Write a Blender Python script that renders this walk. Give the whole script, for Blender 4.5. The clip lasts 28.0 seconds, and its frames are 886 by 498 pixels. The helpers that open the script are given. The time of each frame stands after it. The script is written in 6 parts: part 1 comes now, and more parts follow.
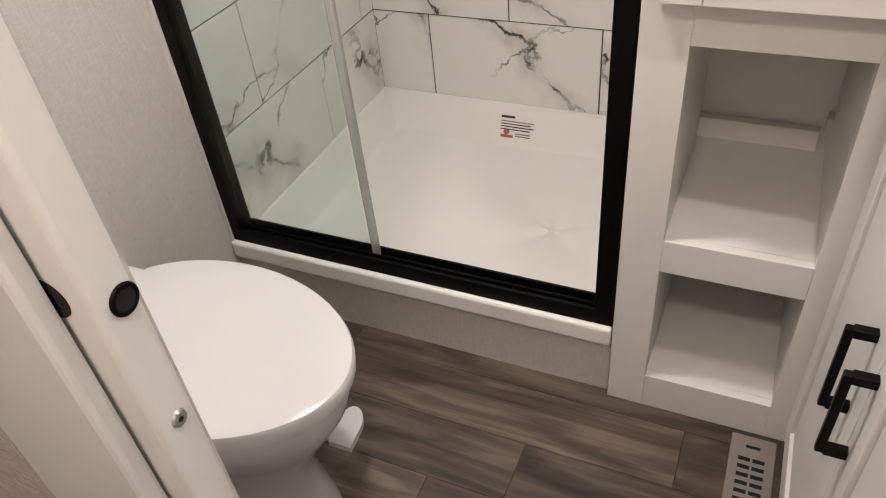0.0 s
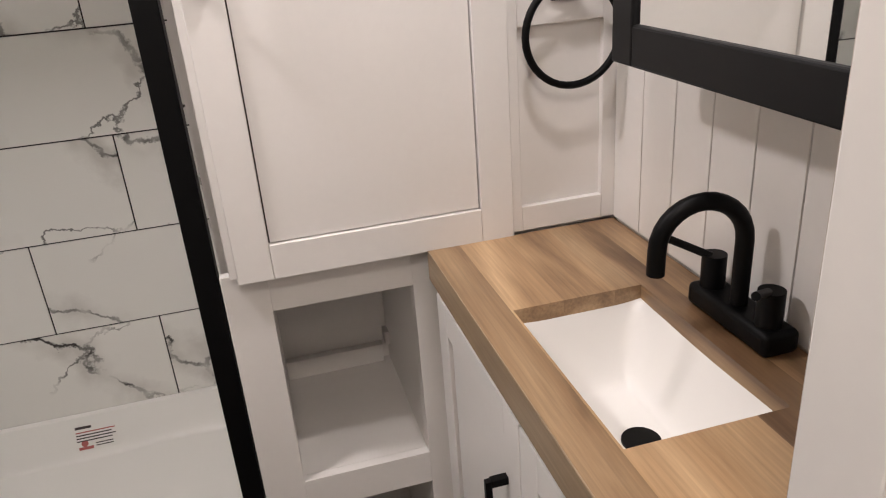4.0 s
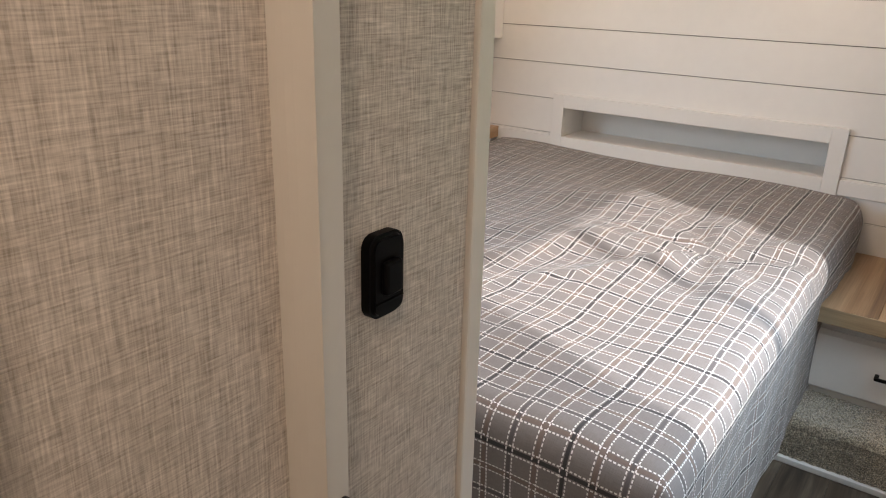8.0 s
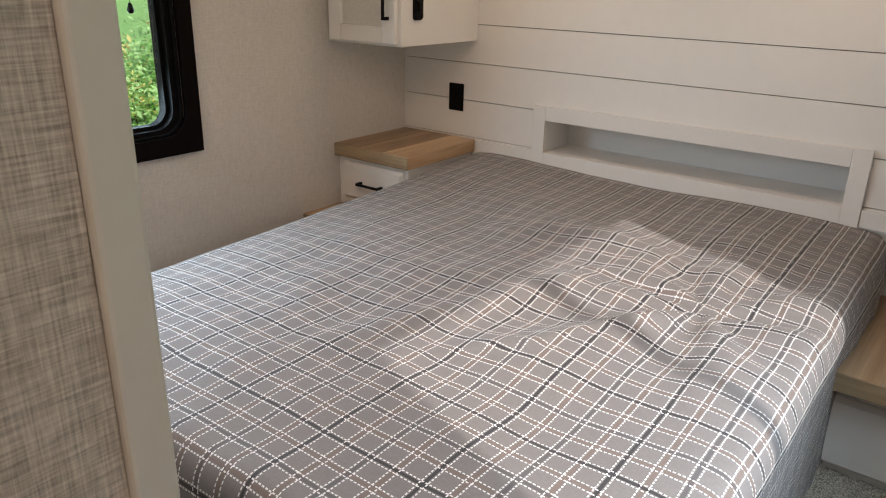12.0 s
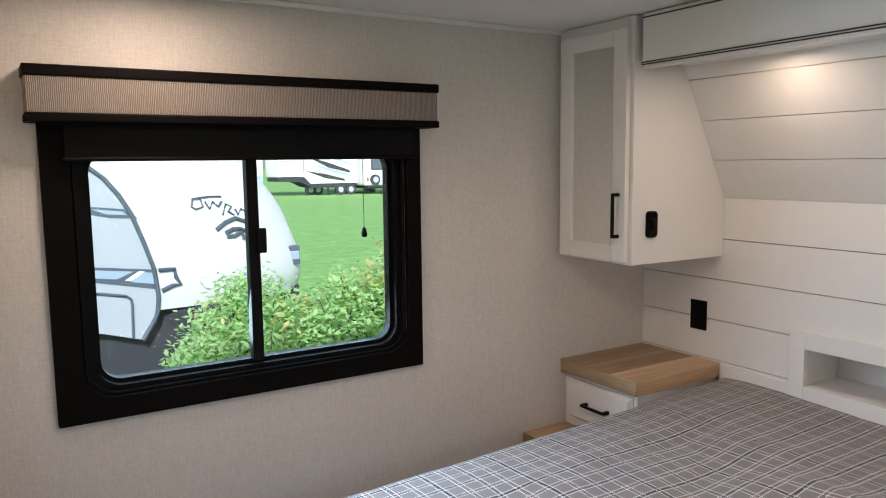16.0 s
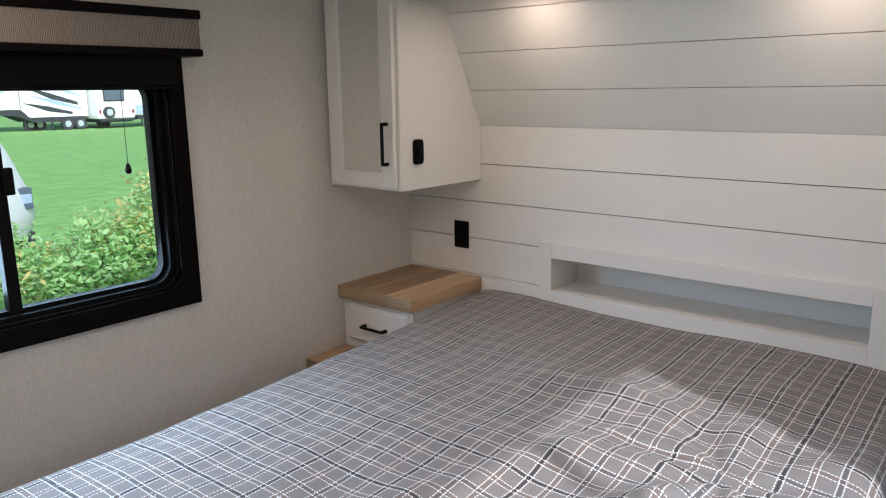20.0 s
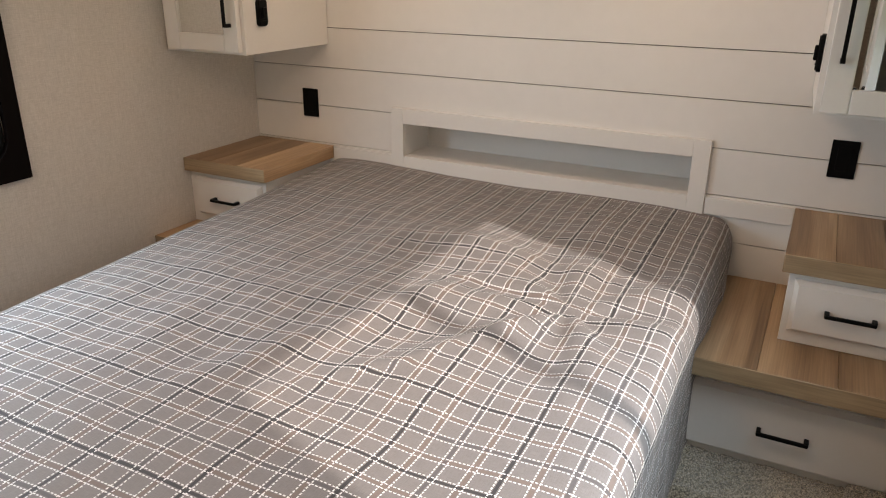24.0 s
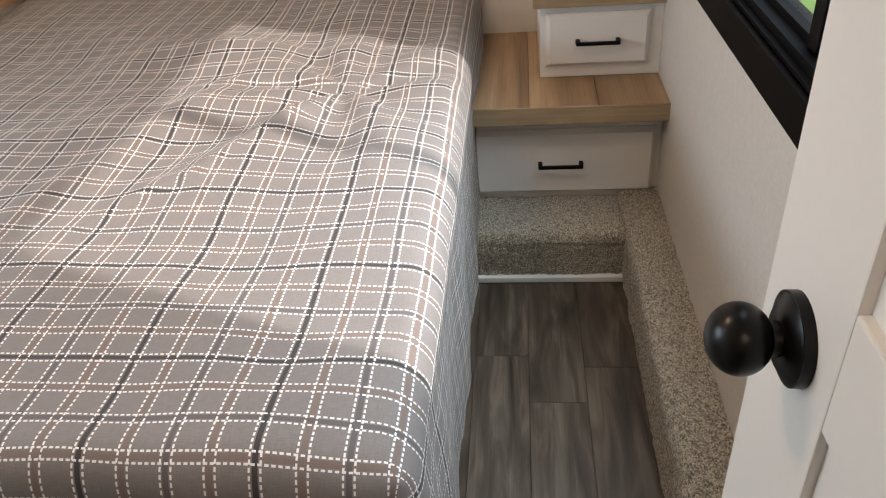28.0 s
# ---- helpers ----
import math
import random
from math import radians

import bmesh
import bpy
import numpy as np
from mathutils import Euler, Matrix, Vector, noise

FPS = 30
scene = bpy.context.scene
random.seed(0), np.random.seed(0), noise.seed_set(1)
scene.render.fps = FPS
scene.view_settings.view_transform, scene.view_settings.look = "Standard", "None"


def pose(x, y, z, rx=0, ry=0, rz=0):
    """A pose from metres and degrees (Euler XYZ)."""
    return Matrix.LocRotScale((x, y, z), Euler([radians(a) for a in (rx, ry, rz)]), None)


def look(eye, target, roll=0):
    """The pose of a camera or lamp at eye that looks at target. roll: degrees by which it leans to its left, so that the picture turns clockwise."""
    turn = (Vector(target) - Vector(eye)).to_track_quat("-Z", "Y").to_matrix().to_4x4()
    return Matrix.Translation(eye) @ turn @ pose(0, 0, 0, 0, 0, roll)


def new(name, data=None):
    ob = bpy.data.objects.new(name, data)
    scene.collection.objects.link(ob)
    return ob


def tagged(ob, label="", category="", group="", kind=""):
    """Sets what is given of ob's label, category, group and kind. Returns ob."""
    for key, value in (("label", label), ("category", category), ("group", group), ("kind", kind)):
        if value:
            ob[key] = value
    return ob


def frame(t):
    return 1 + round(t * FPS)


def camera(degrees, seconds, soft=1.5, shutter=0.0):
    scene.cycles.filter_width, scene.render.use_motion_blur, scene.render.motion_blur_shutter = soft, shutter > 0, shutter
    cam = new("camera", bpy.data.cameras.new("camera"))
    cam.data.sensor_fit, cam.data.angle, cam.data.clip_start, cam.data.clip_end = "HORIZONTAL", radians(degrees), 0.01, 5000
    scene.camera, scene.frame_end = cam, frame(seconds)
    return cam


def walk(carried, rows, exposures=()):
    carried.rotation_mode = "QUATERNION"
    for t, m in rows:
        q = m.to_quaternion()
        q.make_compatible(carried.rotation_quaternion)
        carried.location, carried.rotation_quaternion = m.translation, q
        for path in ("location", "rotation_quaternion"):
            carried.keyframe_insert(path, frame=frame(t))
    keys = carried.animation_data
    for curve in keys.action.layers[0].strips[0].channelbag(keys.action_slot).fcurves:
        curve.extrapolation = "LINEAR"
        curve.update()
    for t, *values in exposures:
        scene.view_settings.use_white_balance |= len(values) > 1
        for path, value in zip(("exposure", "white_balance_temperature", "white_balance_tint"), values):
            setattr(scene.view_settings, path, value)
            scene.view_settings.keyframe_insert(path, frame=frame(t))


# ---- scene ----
cam = camera(61.9, 28.0, 1.1)
PATH = [
    (0, (0.097, -0.713, 1.218), (-0.612, 0.647, -0.065), -6.5),
    (0.5, (0.076, -0.719, 1.224), (-0.563, 0.709, -0.023), -7.2),
    (1, (0.046, -0.725, 1.227), (-0.483, 0.784, 0.025), -6.9),
    (1.5, (0.018, -0.721, 1.227), (-0.379, 0.842, 0.042), -7.0),
    (2, (0.015, -0.722, 1.225), (-0.219, 0.926, 0.116), -6.6),
    (2.5, (-0.005, -0.722, 1.224), (-0.076, 0.986, 0.186), -6.2),
    (4.5, (0.026, -0.836, 1.328), (0.713, 0.902, 0.616), -3.3),
    (5, (0.038, -0.854, 1.344), (1.0, 0.783, 0.717), -2.1),
    (5.5, (0.051, -0.873, 1.345), (1.192, 0.651, 0.732), -1.6),
    (6, (0.071, -0.888, 1.341), (1.331, 0.535, 0.718), -1.3),
    (6.5, (0.084, -0.905, 1.338), (1.436, 0.441, 0.737), -0.7),
    (7, (0.108, -0.925, 1.33), (1.529, 0.345, 0.724), -0.6),
    (7.5, (0.13, -0.936, 1.32), (1.609, 0.245, 0.675), 0.8),
    (8, (0.161, -0.943, 1.31), (1.686, 0.156, 0.627), 1.7),
    (8.5, (0.199, -0.936, 1.288), (1.735, 0.11, 0.548), 2.2),
    (9, (0.233, -0.951, 1.276), (1.761, 0.061, 0.475), 2.8),
    (9.5, (0.264, -0.959, 1.267), (1.787, 0.03, 0.43), 3.2),
    (10, (0.306, -0.949, 1.273), (1.827, 0.043, 0.433), 3.5),
    (10.5, (0.374, -0.922, 1.279), (1.912, 0.064, 0.465), 3.0),
    (11, (0.439, -0.897, 1.284), (1.995, 0.091, 0.506), 2.6),
    (11.5, (0.501, -0.886, 1.298), (2.045, 0.152, 0.567), 2.2),
    (12, (0.592, -0.878, 1.333), (2.078, 0.259, 0.628), 1.2),
    (12.5, (0.658, -0.868, 1.342), (2.08, 0.378, 0.69), 1.2),
    (13, (0.712, -0.882, 1.361), (2.073, 0.461, 0.777), 1.1),
    (13.5, (0.76, -0.869, 1.377), (2.049, 0.571, 0.859), 0.4),
    (15.5, (0.82, -0.881, 1.41), (1.892, 0.789, 1.16), -0.8),
    (16, (0.812, -0.85, 1.422), (1.858, 0.838, 1.189), -0.7),
    (16.5, (0.812, -0.853, 1.416), (1.836, 0.851, 1.2), -0.5),
    (17, (0.811, -0.848, 1.424), (1.85, 0.847, 1.209), -0.9),
    (17.5, (0.814, -0.86, 1.422), (1.873, 0.822, 1.202), -0.4),
    (18, (0.801, -0.866, 1.431), (1.901, 0.786, 1.183), -0.3),
    (18.5, (0.771, -0.856, 1.427), (1.977, 0.714, 1.144), -0.4),
    (19, (0.743, -0.85, 1.43), (2.083, 0.597, 1.101), -0.8),
    (19.5, (0.733, -0.862, 1.433), (2.178, 0.468, 1.055), -1.0),
    (20, (0.723, -0.865, 1.424), (2.232, 0.378, 1.001), -0.8),
    (20.5, (0.708, -0.878, 1.414), (2.265, 0.281, 0.933), -0.8),
    (21, (0.702, -0.889, 1.392), (2.294, 0.192, 0.848), -0.5),
    (21.5, (0.691, -0.895, 1.377), (2.305, 0.119, 0.77), -0.2),
    (22, (0.696, -0.9, 1.374), (2.317, 0.067, 0.713), 0.2),
    (22.5, (0.678, -0.886, 1.379), (2.314, 0.028, 0.681), 0.9),
    (24.5, (0.659, -0.852, 1.363), (2.345, -0.079, 0.614), -0.4),
    (25, (0.658, -0.839, 1.338), (2.376, -0.196, 0.542), -1.5),
    (25.5, (0.653, -0.84, 1.326), (2.382, -0.313, 0.471), -2.9),
    (26, (0.653, -0.839, 1.308), (2.376, -0.403, 0.39), -4.5),
    (26.5, (0.641, -0.831, 1.27), (2.355, -0.481, 0.301), -5.4),
    (27, (0.633, -0.825, 1.264), (2.322, -0.541, 0.232), -5.7),
    (27.5, (0.632, -0.817, 1.25), (2.295, -0.57, 0.166), -5.6),
    (28, (0.623, -0.816, 1.247), (2.257, -0.595, 0.116), -5.2),
]
EXPOSURES = [(0.0, 1.35, 6000, 11), (2.0, 1.32, 6000, 14), (4.5, 0.95, 5700, 12), (5.0, 0.92, 5600, 12), (6.0, 0.42, 6700, 15), (7.0, 0.33, 7000, 16), (9.0, 0.30, 7000, 17), (10.0, 0.28, 6950, 17), (13.0, -0.12, 7000, 15), (16.0, 0.15, 6350, 16), (17.0, 0.2, 6300, 16), (20.0, 0.0, 6150, 14), (22.0, 0.0, 7300, 17), (25.0, 0.06, 7450, 18), (28.0, 0.2, 7450, 18)]
walk(cam, [(t, look(eye, target, roll)) for t, eye, target, roll in PATH], EXPOSURES)

# ---- world, sun and lamps ----
world = bpy.data.worlds.new("sky")
scene.world = world
world.use_nodes = True
_wn = world.node_tree.nodes
_bg = _wn["Background"]
_sky = _wn.new("ShaderNodeTexSky")
_sky.sky_type = "NISHITA"
_sky.sun_disc = False
SUN_DIR = Vector((0.53, 1.512, -1.0)).normalized()
_sky.sun_elevation = math.asin(-SUN_DIR.z)
_sky.sun_rotation = math.atan2(-SUN_DIR.x, -SUN_DIR.y)
_sky.air_density, _sky.dust_density = 1.0, 1.5
world.node_tree.links.new(_sky.outputs[0], _bg.inputs[0])
_bg.inputs[1].default_value = 0.15
_sun = bpy.data.lights.new("sun", "SUN")
_sun.energy, _sun.angle, _sun.color = 4.3, radians(1.5), (1.0, 1.0, 1.0)
_sun_ob = new("sun", _sun)
_sun_ob.matrix_world = look((0, 0, 8), Vector((0, 0, 8)) + SUN_DIR)


def lamp(name, where, target, power, size, colour, size_y=None, spread=180):
    data = bpy.data.lights.new(name, "AREA")
    data.energy, data.size, data.color = power, size, colour
    if size_y:
        data.shape, data.size_y = "RECTANGLE", size_y
    data.spread = radians(spread)
    ob = new(name, data)
    ob.matrix_world = look(where, target)
    return ob


WARM = (1.0, 0.77, 0.58)
# ceiling lamps, none in view: placed by how walls and shadows are lit
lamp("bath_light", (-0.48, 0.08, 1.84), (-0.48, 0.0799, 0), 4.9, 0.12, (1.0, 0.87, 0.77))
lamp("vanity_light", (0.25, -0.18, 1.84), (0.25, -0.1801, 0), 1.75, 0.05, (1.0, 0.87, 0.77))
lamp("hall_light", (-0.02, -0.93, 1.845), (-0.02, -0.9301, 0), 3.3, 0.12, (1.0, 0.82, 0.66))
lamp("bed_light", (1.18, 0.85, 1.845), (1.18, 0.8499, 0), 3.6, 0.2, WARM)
# added bedroom fill, assumed to be a second ceiling lamp
lamp("room_fill_light", (1.5, -0.1, 1.845), (1.5, -0.1001, 0), 5.7, 0.2, WARM)
lamp("puck_lamp_a", (2.66, 0.43, 1.712), (2.665, 0.43, 0), 1.35, 0.06, WARM)
lamp("puck_lamp_b", (2.66, -0.43, 1.712), (2.665, -0.43, 0), 1.35, 0.06, WARM)
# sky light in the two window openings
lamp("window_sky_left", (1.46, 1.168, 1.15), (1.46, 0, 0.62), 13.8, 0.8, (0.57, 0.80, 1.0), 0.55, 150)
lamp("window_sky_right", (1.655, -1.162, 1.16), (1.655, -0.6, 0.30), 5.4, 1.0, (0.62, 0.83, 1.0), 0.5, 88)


# ---- materials ----
def material(name):
    m = bpy.data.materials.new(name)
    m.use_nodes = True
    return m, m.node_tree.nodes, m.node_tree.links, m.node_tree.nodes["Principled BSDF"]


def plain(name, colour, rough=0.5, metal=0.0, grain=0.0, scale=40.0, bump=0.0, stain=0.0, coat=0.0, spec=0.5):
    """A surface with grain and faint larger stains."""
    m, n, l, b = material(name)
    b.inputs["Roughness"].default_value, b.inputs["Metallic"].default_value = rough, metal
    b.inputs["Coat Weight"].default_value, b.inputs["Specular IOR Level"].default_value = coat, spec
    co = n.new("ShaderNodeTexCoord")
    small = n.new("ShaderNodeTexNoise")
    small.inputs["Scale"].default_value, small.inputs["Detail"].default_value = scale, 5
    big = n.new("ShaderNodeTexNoise")
    big.inputs["Scale"].default_value, big.inputs["Detail"].default_value = 2.3, 3
    l.new(co.outputs["Object"], small.inputs["Vector"])
    l.new(co.outputs["Object"], big.inputs["Vector"])
    mix = n.new("ShaderNodeMix")
    mix.data_type = "RGBA"
    mix.inputs["A"].default_value = (*[c * (1 - grain) for c in colour], 1)
    mix.inputs["B"].default_value = (*[min(1, c * (1 + grain)) for c in colour], 1)
    l.new(small.outputs["Fac"], mix.inputs["Factor"])
    mix2 = n.new("ShaderNodeMix")
    mix2.data_type, mix2.blend_type = "RGBA", "MULTIPLY"
    mix2.inputs["Factor"].default_value = 1
    ramp = n.new("ShaderNodeMapRange")
    ramp.inputs["From Min"].default_value, ramp.inputs["From Max"].default_value = 0.3, 0.7
    ramp.inputs["To Min"].default_value, ramp.inputs["To Max"].default_value = 1 - stain, 1
    l.new(big.outputs["Fac"], ramp.inputs["Value"])
    l.new(mix.outputs["Result"], mix2.inputs["A"])
    l.new(ramp.outputs["Result"], mix2.inputs["B"])
    l.new(mix2.outputs["Result"], b.inputs["Base Color"])
    rr = n.new("ShaderNodeMapRange")
    rr.inputs["To Min"].default_value, rr.inputs["To Max"].default_value = rough * 0.85, min(1, rough * 1.2)
    l.new(big.outputs["Fac"], rr.inputs["Value"])
    l.new(rr.outputs["Result"], b.inputs["Roughness"])
    if bump:
        bp = n.new("ShaderNodeBump")
        bp.inputs["Strength"].default_value, bp.inputs["Distance"].default_value = bump, 0.002
        l.new(small.outputs["Fac"], bp.inputs["Height"])
        l.new(bp.outputs["Normal"], b.inputs["Normal"])
    return m


def threads(n, l, co, scale, seed):
    """Noise stretched along one axis: a thread pattern."""
    mp = n.new("ShaderNodeMapping")
    mp.inputs["Scale"].default_value, mp.inputs["Location"].default_value = scale, seed
    l.new(co, mp.inputs["Vector"])
    t = n.new("ShaderNodeTexNoise")
    t.inputs["Scale"].default_value, t.inputs["Detail"].default_value, t.inputs["Roughness"].default_value = 1.0, 2, 0.5
    l.new(mp.outputs["Vector"], t.inputs["Vector"])
    return t.outputs["Fac"]


def linen(name, dark, light, along=1.0, contrast=1.0):
    """Woven wall vinyl: level and upright threads over a mottled ground."""
    m, n, l, b = material(name)
    co = n.new("ShaderNodeTexCoord").outputs["Object"]
    level = threads(n, l, co, (30 * along, 30 * along, 760), (0, 0, 0))
    level2 = threads(n, l, co, (70, 70, 480), (3, 7, 1))
    upright = threads(n, l, co, (720, 720, 30), (5, 2, 8))
    upright2 = threads(n, l, co, (430, 430, 60), (1, 4, 2))
    def add(a, c, w):
        x = n.new("ShaderNodeMath")
        x.operation = "MULTIPLY_ADD"
        x.inputs[1].default_value = w
        l.new(c, x.inputs[0])
        if a is None:
            x.inputs[2].default_value = 0
        else:
            l.new(a, x.inputs[2])
        return x.outputs[0]
    s = add(None, level, 0.30)
    s = add(s, upright, 0.30)
    s = add(s, level2, 0.2)
    s = add(s, upright2, 0.2)
    mr = n.new("ShaderNodeMapRange")
    mr.inputs["From Min"].default_value, mr.inputs["From Max"].default_value = 0.5 - 0.13 / contrast, 0.5 + 0.13 / contrast
    l.new(s, mr.inputs["Value"])
    mix = n.new("ShaderNodeMix")
    mix.data_type = "RGBA"
    mix.inputs["A"].default_value, mix.inputs["B"].default_value = (*dark, 1), (*light, 1)
    l.new(mr.outputs["Result"], mix.inputs["Factor"])
    l.new(mix.outputs["Result"], b.inputs["Base Color"])
    b.inputs["Roughness"].default_value = 0.62
    bp = n.new("ShaderNodeBump")
    bp.inputs["Strength"].default_value, bp.inputs["Distance"].default_value = 0.25, 0.001
    l.new(s, bp.inputs["Height"])
    l.new(bp.outputs["Normal"], b.inputs["Normal"])
    return m


def wood(name, dark, mid, light, rough, vary=0.25, stretch=1.0, scale=1.0, across=False, boards=0.0):
    """Boards with grain along x, each object shifted by its own random number."""
    m, n, l, b = material(name)
    co = n.new("ShaderNodeTexCoord").outputs["Object"]
    info = n.new("ShaderNodeObjectInfo")
    shift = n.new("ShaderNodeVectorMath")
    shift.operation = "MULTIPLY_ADD"
    shift.inputs[1].default_value = (37.0, 23.0, 11.0)
    l.new(info.outputs["Random"], shift.inputs[0])
    l.new(co, shift.inputs[2])
    own = info.outputs["Random"]
    if boards:
        # printed boards side by side along x, each with its own shade and figure
        sep = n.new("ShaderNodeSeparateXYZ")
        l.new(co, sep.inputs[0])
        cell = n.new("ShaderNodeMath")
        cell.operation = "SNAP"
        cell.inputs[1].default_value = boards
        l.new(sep.outputs["X"], cell.inputs[0])
        rnd = n.new("ShaderNodeTexWhiteNoise")
        rnd.noise_dimensions = "1D"
        l.new(cell.outputs[0], rnd.inputs["W"])
        own = rnd.outputs["Value"]
        l.new(own, shift.inputs[0])
    mp = n.new("ShaderNodeMapping")
    mp.inputs["Scale"].default_value = (9 * scale, 1.6 * scale / stretch, 9 * scale) if across else (1.6 * scale / stretch, 9 * scale, 9 * scale)
    l.new(shift.outputs[0], mp.inputs["Vector"])
    ring = n.new("ShaderNodeTexNoise")
    ring.inputs["Scale"].default_value, ring.inputs["Detail"].default_value, ring.inputs["Distortion"].default_value = 1.3, 6, 0.7
    l.new(mp.outputs["Vector"], ring.inputs["Vector"])
    mp2 = n.new("ShaderNodeMapping")
    mp2.inputs["Scale"].default_value = (240, 7 / stretch, 240) if across else (7 / stretch, 240, 240)
    l.new(shift.outputs[0], mp2.inputs["Vector"])
    fine = n.new("ShaderNodeTexNoise")
    fine.inputs["Scale"].default_value, fine.inputs["Detail"].default_value = 1.0, 4
    l.new(mp2.outputs["Vector"], fine.inputs["Vector"])
    ramp = n.new("ShaderNodeValToRGB")
    e = ramp.color_ramp.elements
    e[0].position, e[0].color = 0.3, (*dark, 1)
    e[1].position, e[1].color = 0.72, (*light, 1)
    mid_e = e.new(0.5)
    mid_e.color = (*mid, 1)
    l.new(ring.outputs["Fac"], ramp.inputs["Fac"])
    mul = n.new("ShaderNodeMix")
    mul.data_type, mul.blend_type = "RGBA", "MULTIPLY"
    mul.inputs["Factor"].default_value = 1
    mr = n.new("ShaderNodeMapRange")
    mr.inputs["From Min"].default_value, mr.inputs["From Max"].default_value = 0.3, 0.7
    mr.inputs["To Min"].default_value, mr.inputs["To Max"].default_value = 0.78, 1.08
    l.new(fine.outputs["Fac"], mr.inputs["Value"])
    l.new(ramp.outputs["Color"], mul.inputs["A"])
    l.new(mr.outputs["Result"], mul.inputs["B"])
    mul2 = n.new("ShaderNodeMix")
    mul2.data_type, mul2.blend_type = "RGBA", "MULTIPLY"
    mul2.inputs["Factor"].default_value = 1
    mr2 = n.new("ShaderNodeMapRange")
    mr2.inputs["To Min"].default_value, mr2.inputs["To Max"].default_value = 1 - vary, 1 + vary
    l.new(own, mr2.inputs["Value"])
    l.new(mul.outputs["Result"], mul2.inputs["A"])
    l.new(mr2.outputs["Result"], mul2.inputs["B"])
    l.new(mul2.outputs["Result"], b.inputs["Base Color"])
    b.inputs["Roughness"].default_value = rough
    bp = n.new("ShaderNodeBump")
    bp.inputs["Strength"].default_value, bp.inputs["Distance"].default_value = 0.12, 0.001
    l.new(fine.outputs["Fac"], bp.inputs["Height"])
    l.new(bp.outputs["Normal"], b.inputs["Normal"])
    return m


def marble(name):
    m, n, l, b = material(name)
    co = n.new("ShaderNodeTexCoord").outputs["Object"]
    info = n.new("ShaderNodeObjectInfo")
    shift = n.new("ShaderNodeVectorMath")
    shift.operation = "MULTIPLY_ADD"
    shift.inputs[1].default_value = (17.0, 29.0, 13.0)
    l.new(info.outputs["Random"], shift.inputs[0])
    l.new(co, shift.inputs[2])
    def rough_noise(scale, seed, detail=7):
        mp = n.new("ShaderNodeMapping")
        mp.inputs["Location"].default_value = (seed, seed * 0.7, seed * 1.3)
        l.new(shift.outputs[0], mp.inputs["Vector"])
        t = n.new("ShaderNodeTexNoise")
        t.inputs["Scale"].default_value, t.inputs["Detail"].default_value, t.inputs["Roughness"].default_value = scale, detail, 0.58
        l.new(mp.outputs["Vector"], t.inputs["Vector"])
        return t.outputs["Fac"]
    def calc(kind, a, c, d=None):
        x = n.new("ShaderNodeMath")
        x.operation = kind
        for k, v in enumerate((a, c, d)):
            if v is None:
                continue
            if isinstance(v, (int, float)):
                x.inputs[k].default_value = v
            else:
                l.new(v, x.inputs[k])
        return x.outputs[0]
    def vein(along, sway, width, seed):
        """Jagged lines across the direction along, about one a metre over its length."""
        dot = n.new("ShaderNodeVectorMath")
        dot.operation = "DOT_PRODUCT"
        dot.inputs[1].default_value = along
        l.new(shift.outputs[0], dot.inputs[0])
        p = calc("MULTIPLY_ADD", rough_noise(3.0, seed), sway, dot.outputs["Value"])
        d = calc("ABSOLUTE", calc("WRAP", p, 0.5, -0.5), None)
        r = n.new("ShaderNodeMapRange")
        r.inputs["From Min"].default_value, r.inputs["From Max"].default_value = width * 0.3, width
        r.inputs["To Min"].default_value, r.inputs["To Max"].default_value = 1.0, 0.0
        l.new(d, r.inputs["Value"])
        return r.outputs["Result"]
    def gate(seed, lo, hi):
        gr = n.new("ShaderNodeMapRange")
        gr.inputs["From Min"].default_value, gr.inputs["From Max"].default_value = lo, hi
        l.new(rough_noise(5.5, seed, 3), gr.inputs["Value"])
        return gr.outputs["Result"]
    a = calc("MULTIPLY", vein((1.5, 1.5, 1.9), 1.1, 0.024, 2.0), gate(4.0, 0.38, 0.56))
    c = calc("MULTIPLY", vein((-1.6, -1.6, 2.6), 1.3, 0.016, 6.0), gate(8.0, 0.44, 0.60))
    thin = calc("MAXIMUM", a, calc("MULTIPLY", c, 0.8))
    soft = calc("MULTIPLY", vein((1.5, 1.5, 1.9), 1.1, 0.16, 2.0), gate(11.0, 0.36, 0.60))
    mix1 = n.new("ShaderNodeMix")
    mix1.data_type = "RGBA"
    mix1.inputs["A"].default_value, mix1.inputs["B"].default_value = (0.74, 0.73, 0.69, 1), (0.50, 0.48, 0.445, 1)
    sm = n.new("ShaderNodeMath")
    sm.operation = "MULTIPLY"
    sm.inputs[1].default_value = 0.7
    l.new(soft, sm.inputs[0])
    l.new(sm.outputs[0], mix1.inputs["Factor"])
    mix2 = n.new("ShaderNodeMix")
    mix2.data_type = "RGBA"
    mix2.inputs["B"].default_value = (0.06, 0.057, 0.054, 1)
    l.new(mix1.outputs["Result"], mix2.inputs["A"])
    l.new(thin, mix2.inputs["Factor"])
    l.new(mix2.outputs["Result"], b.inputs["Base Color"])
    b.inputs["Roughness"].default_value = 0.22
    return m


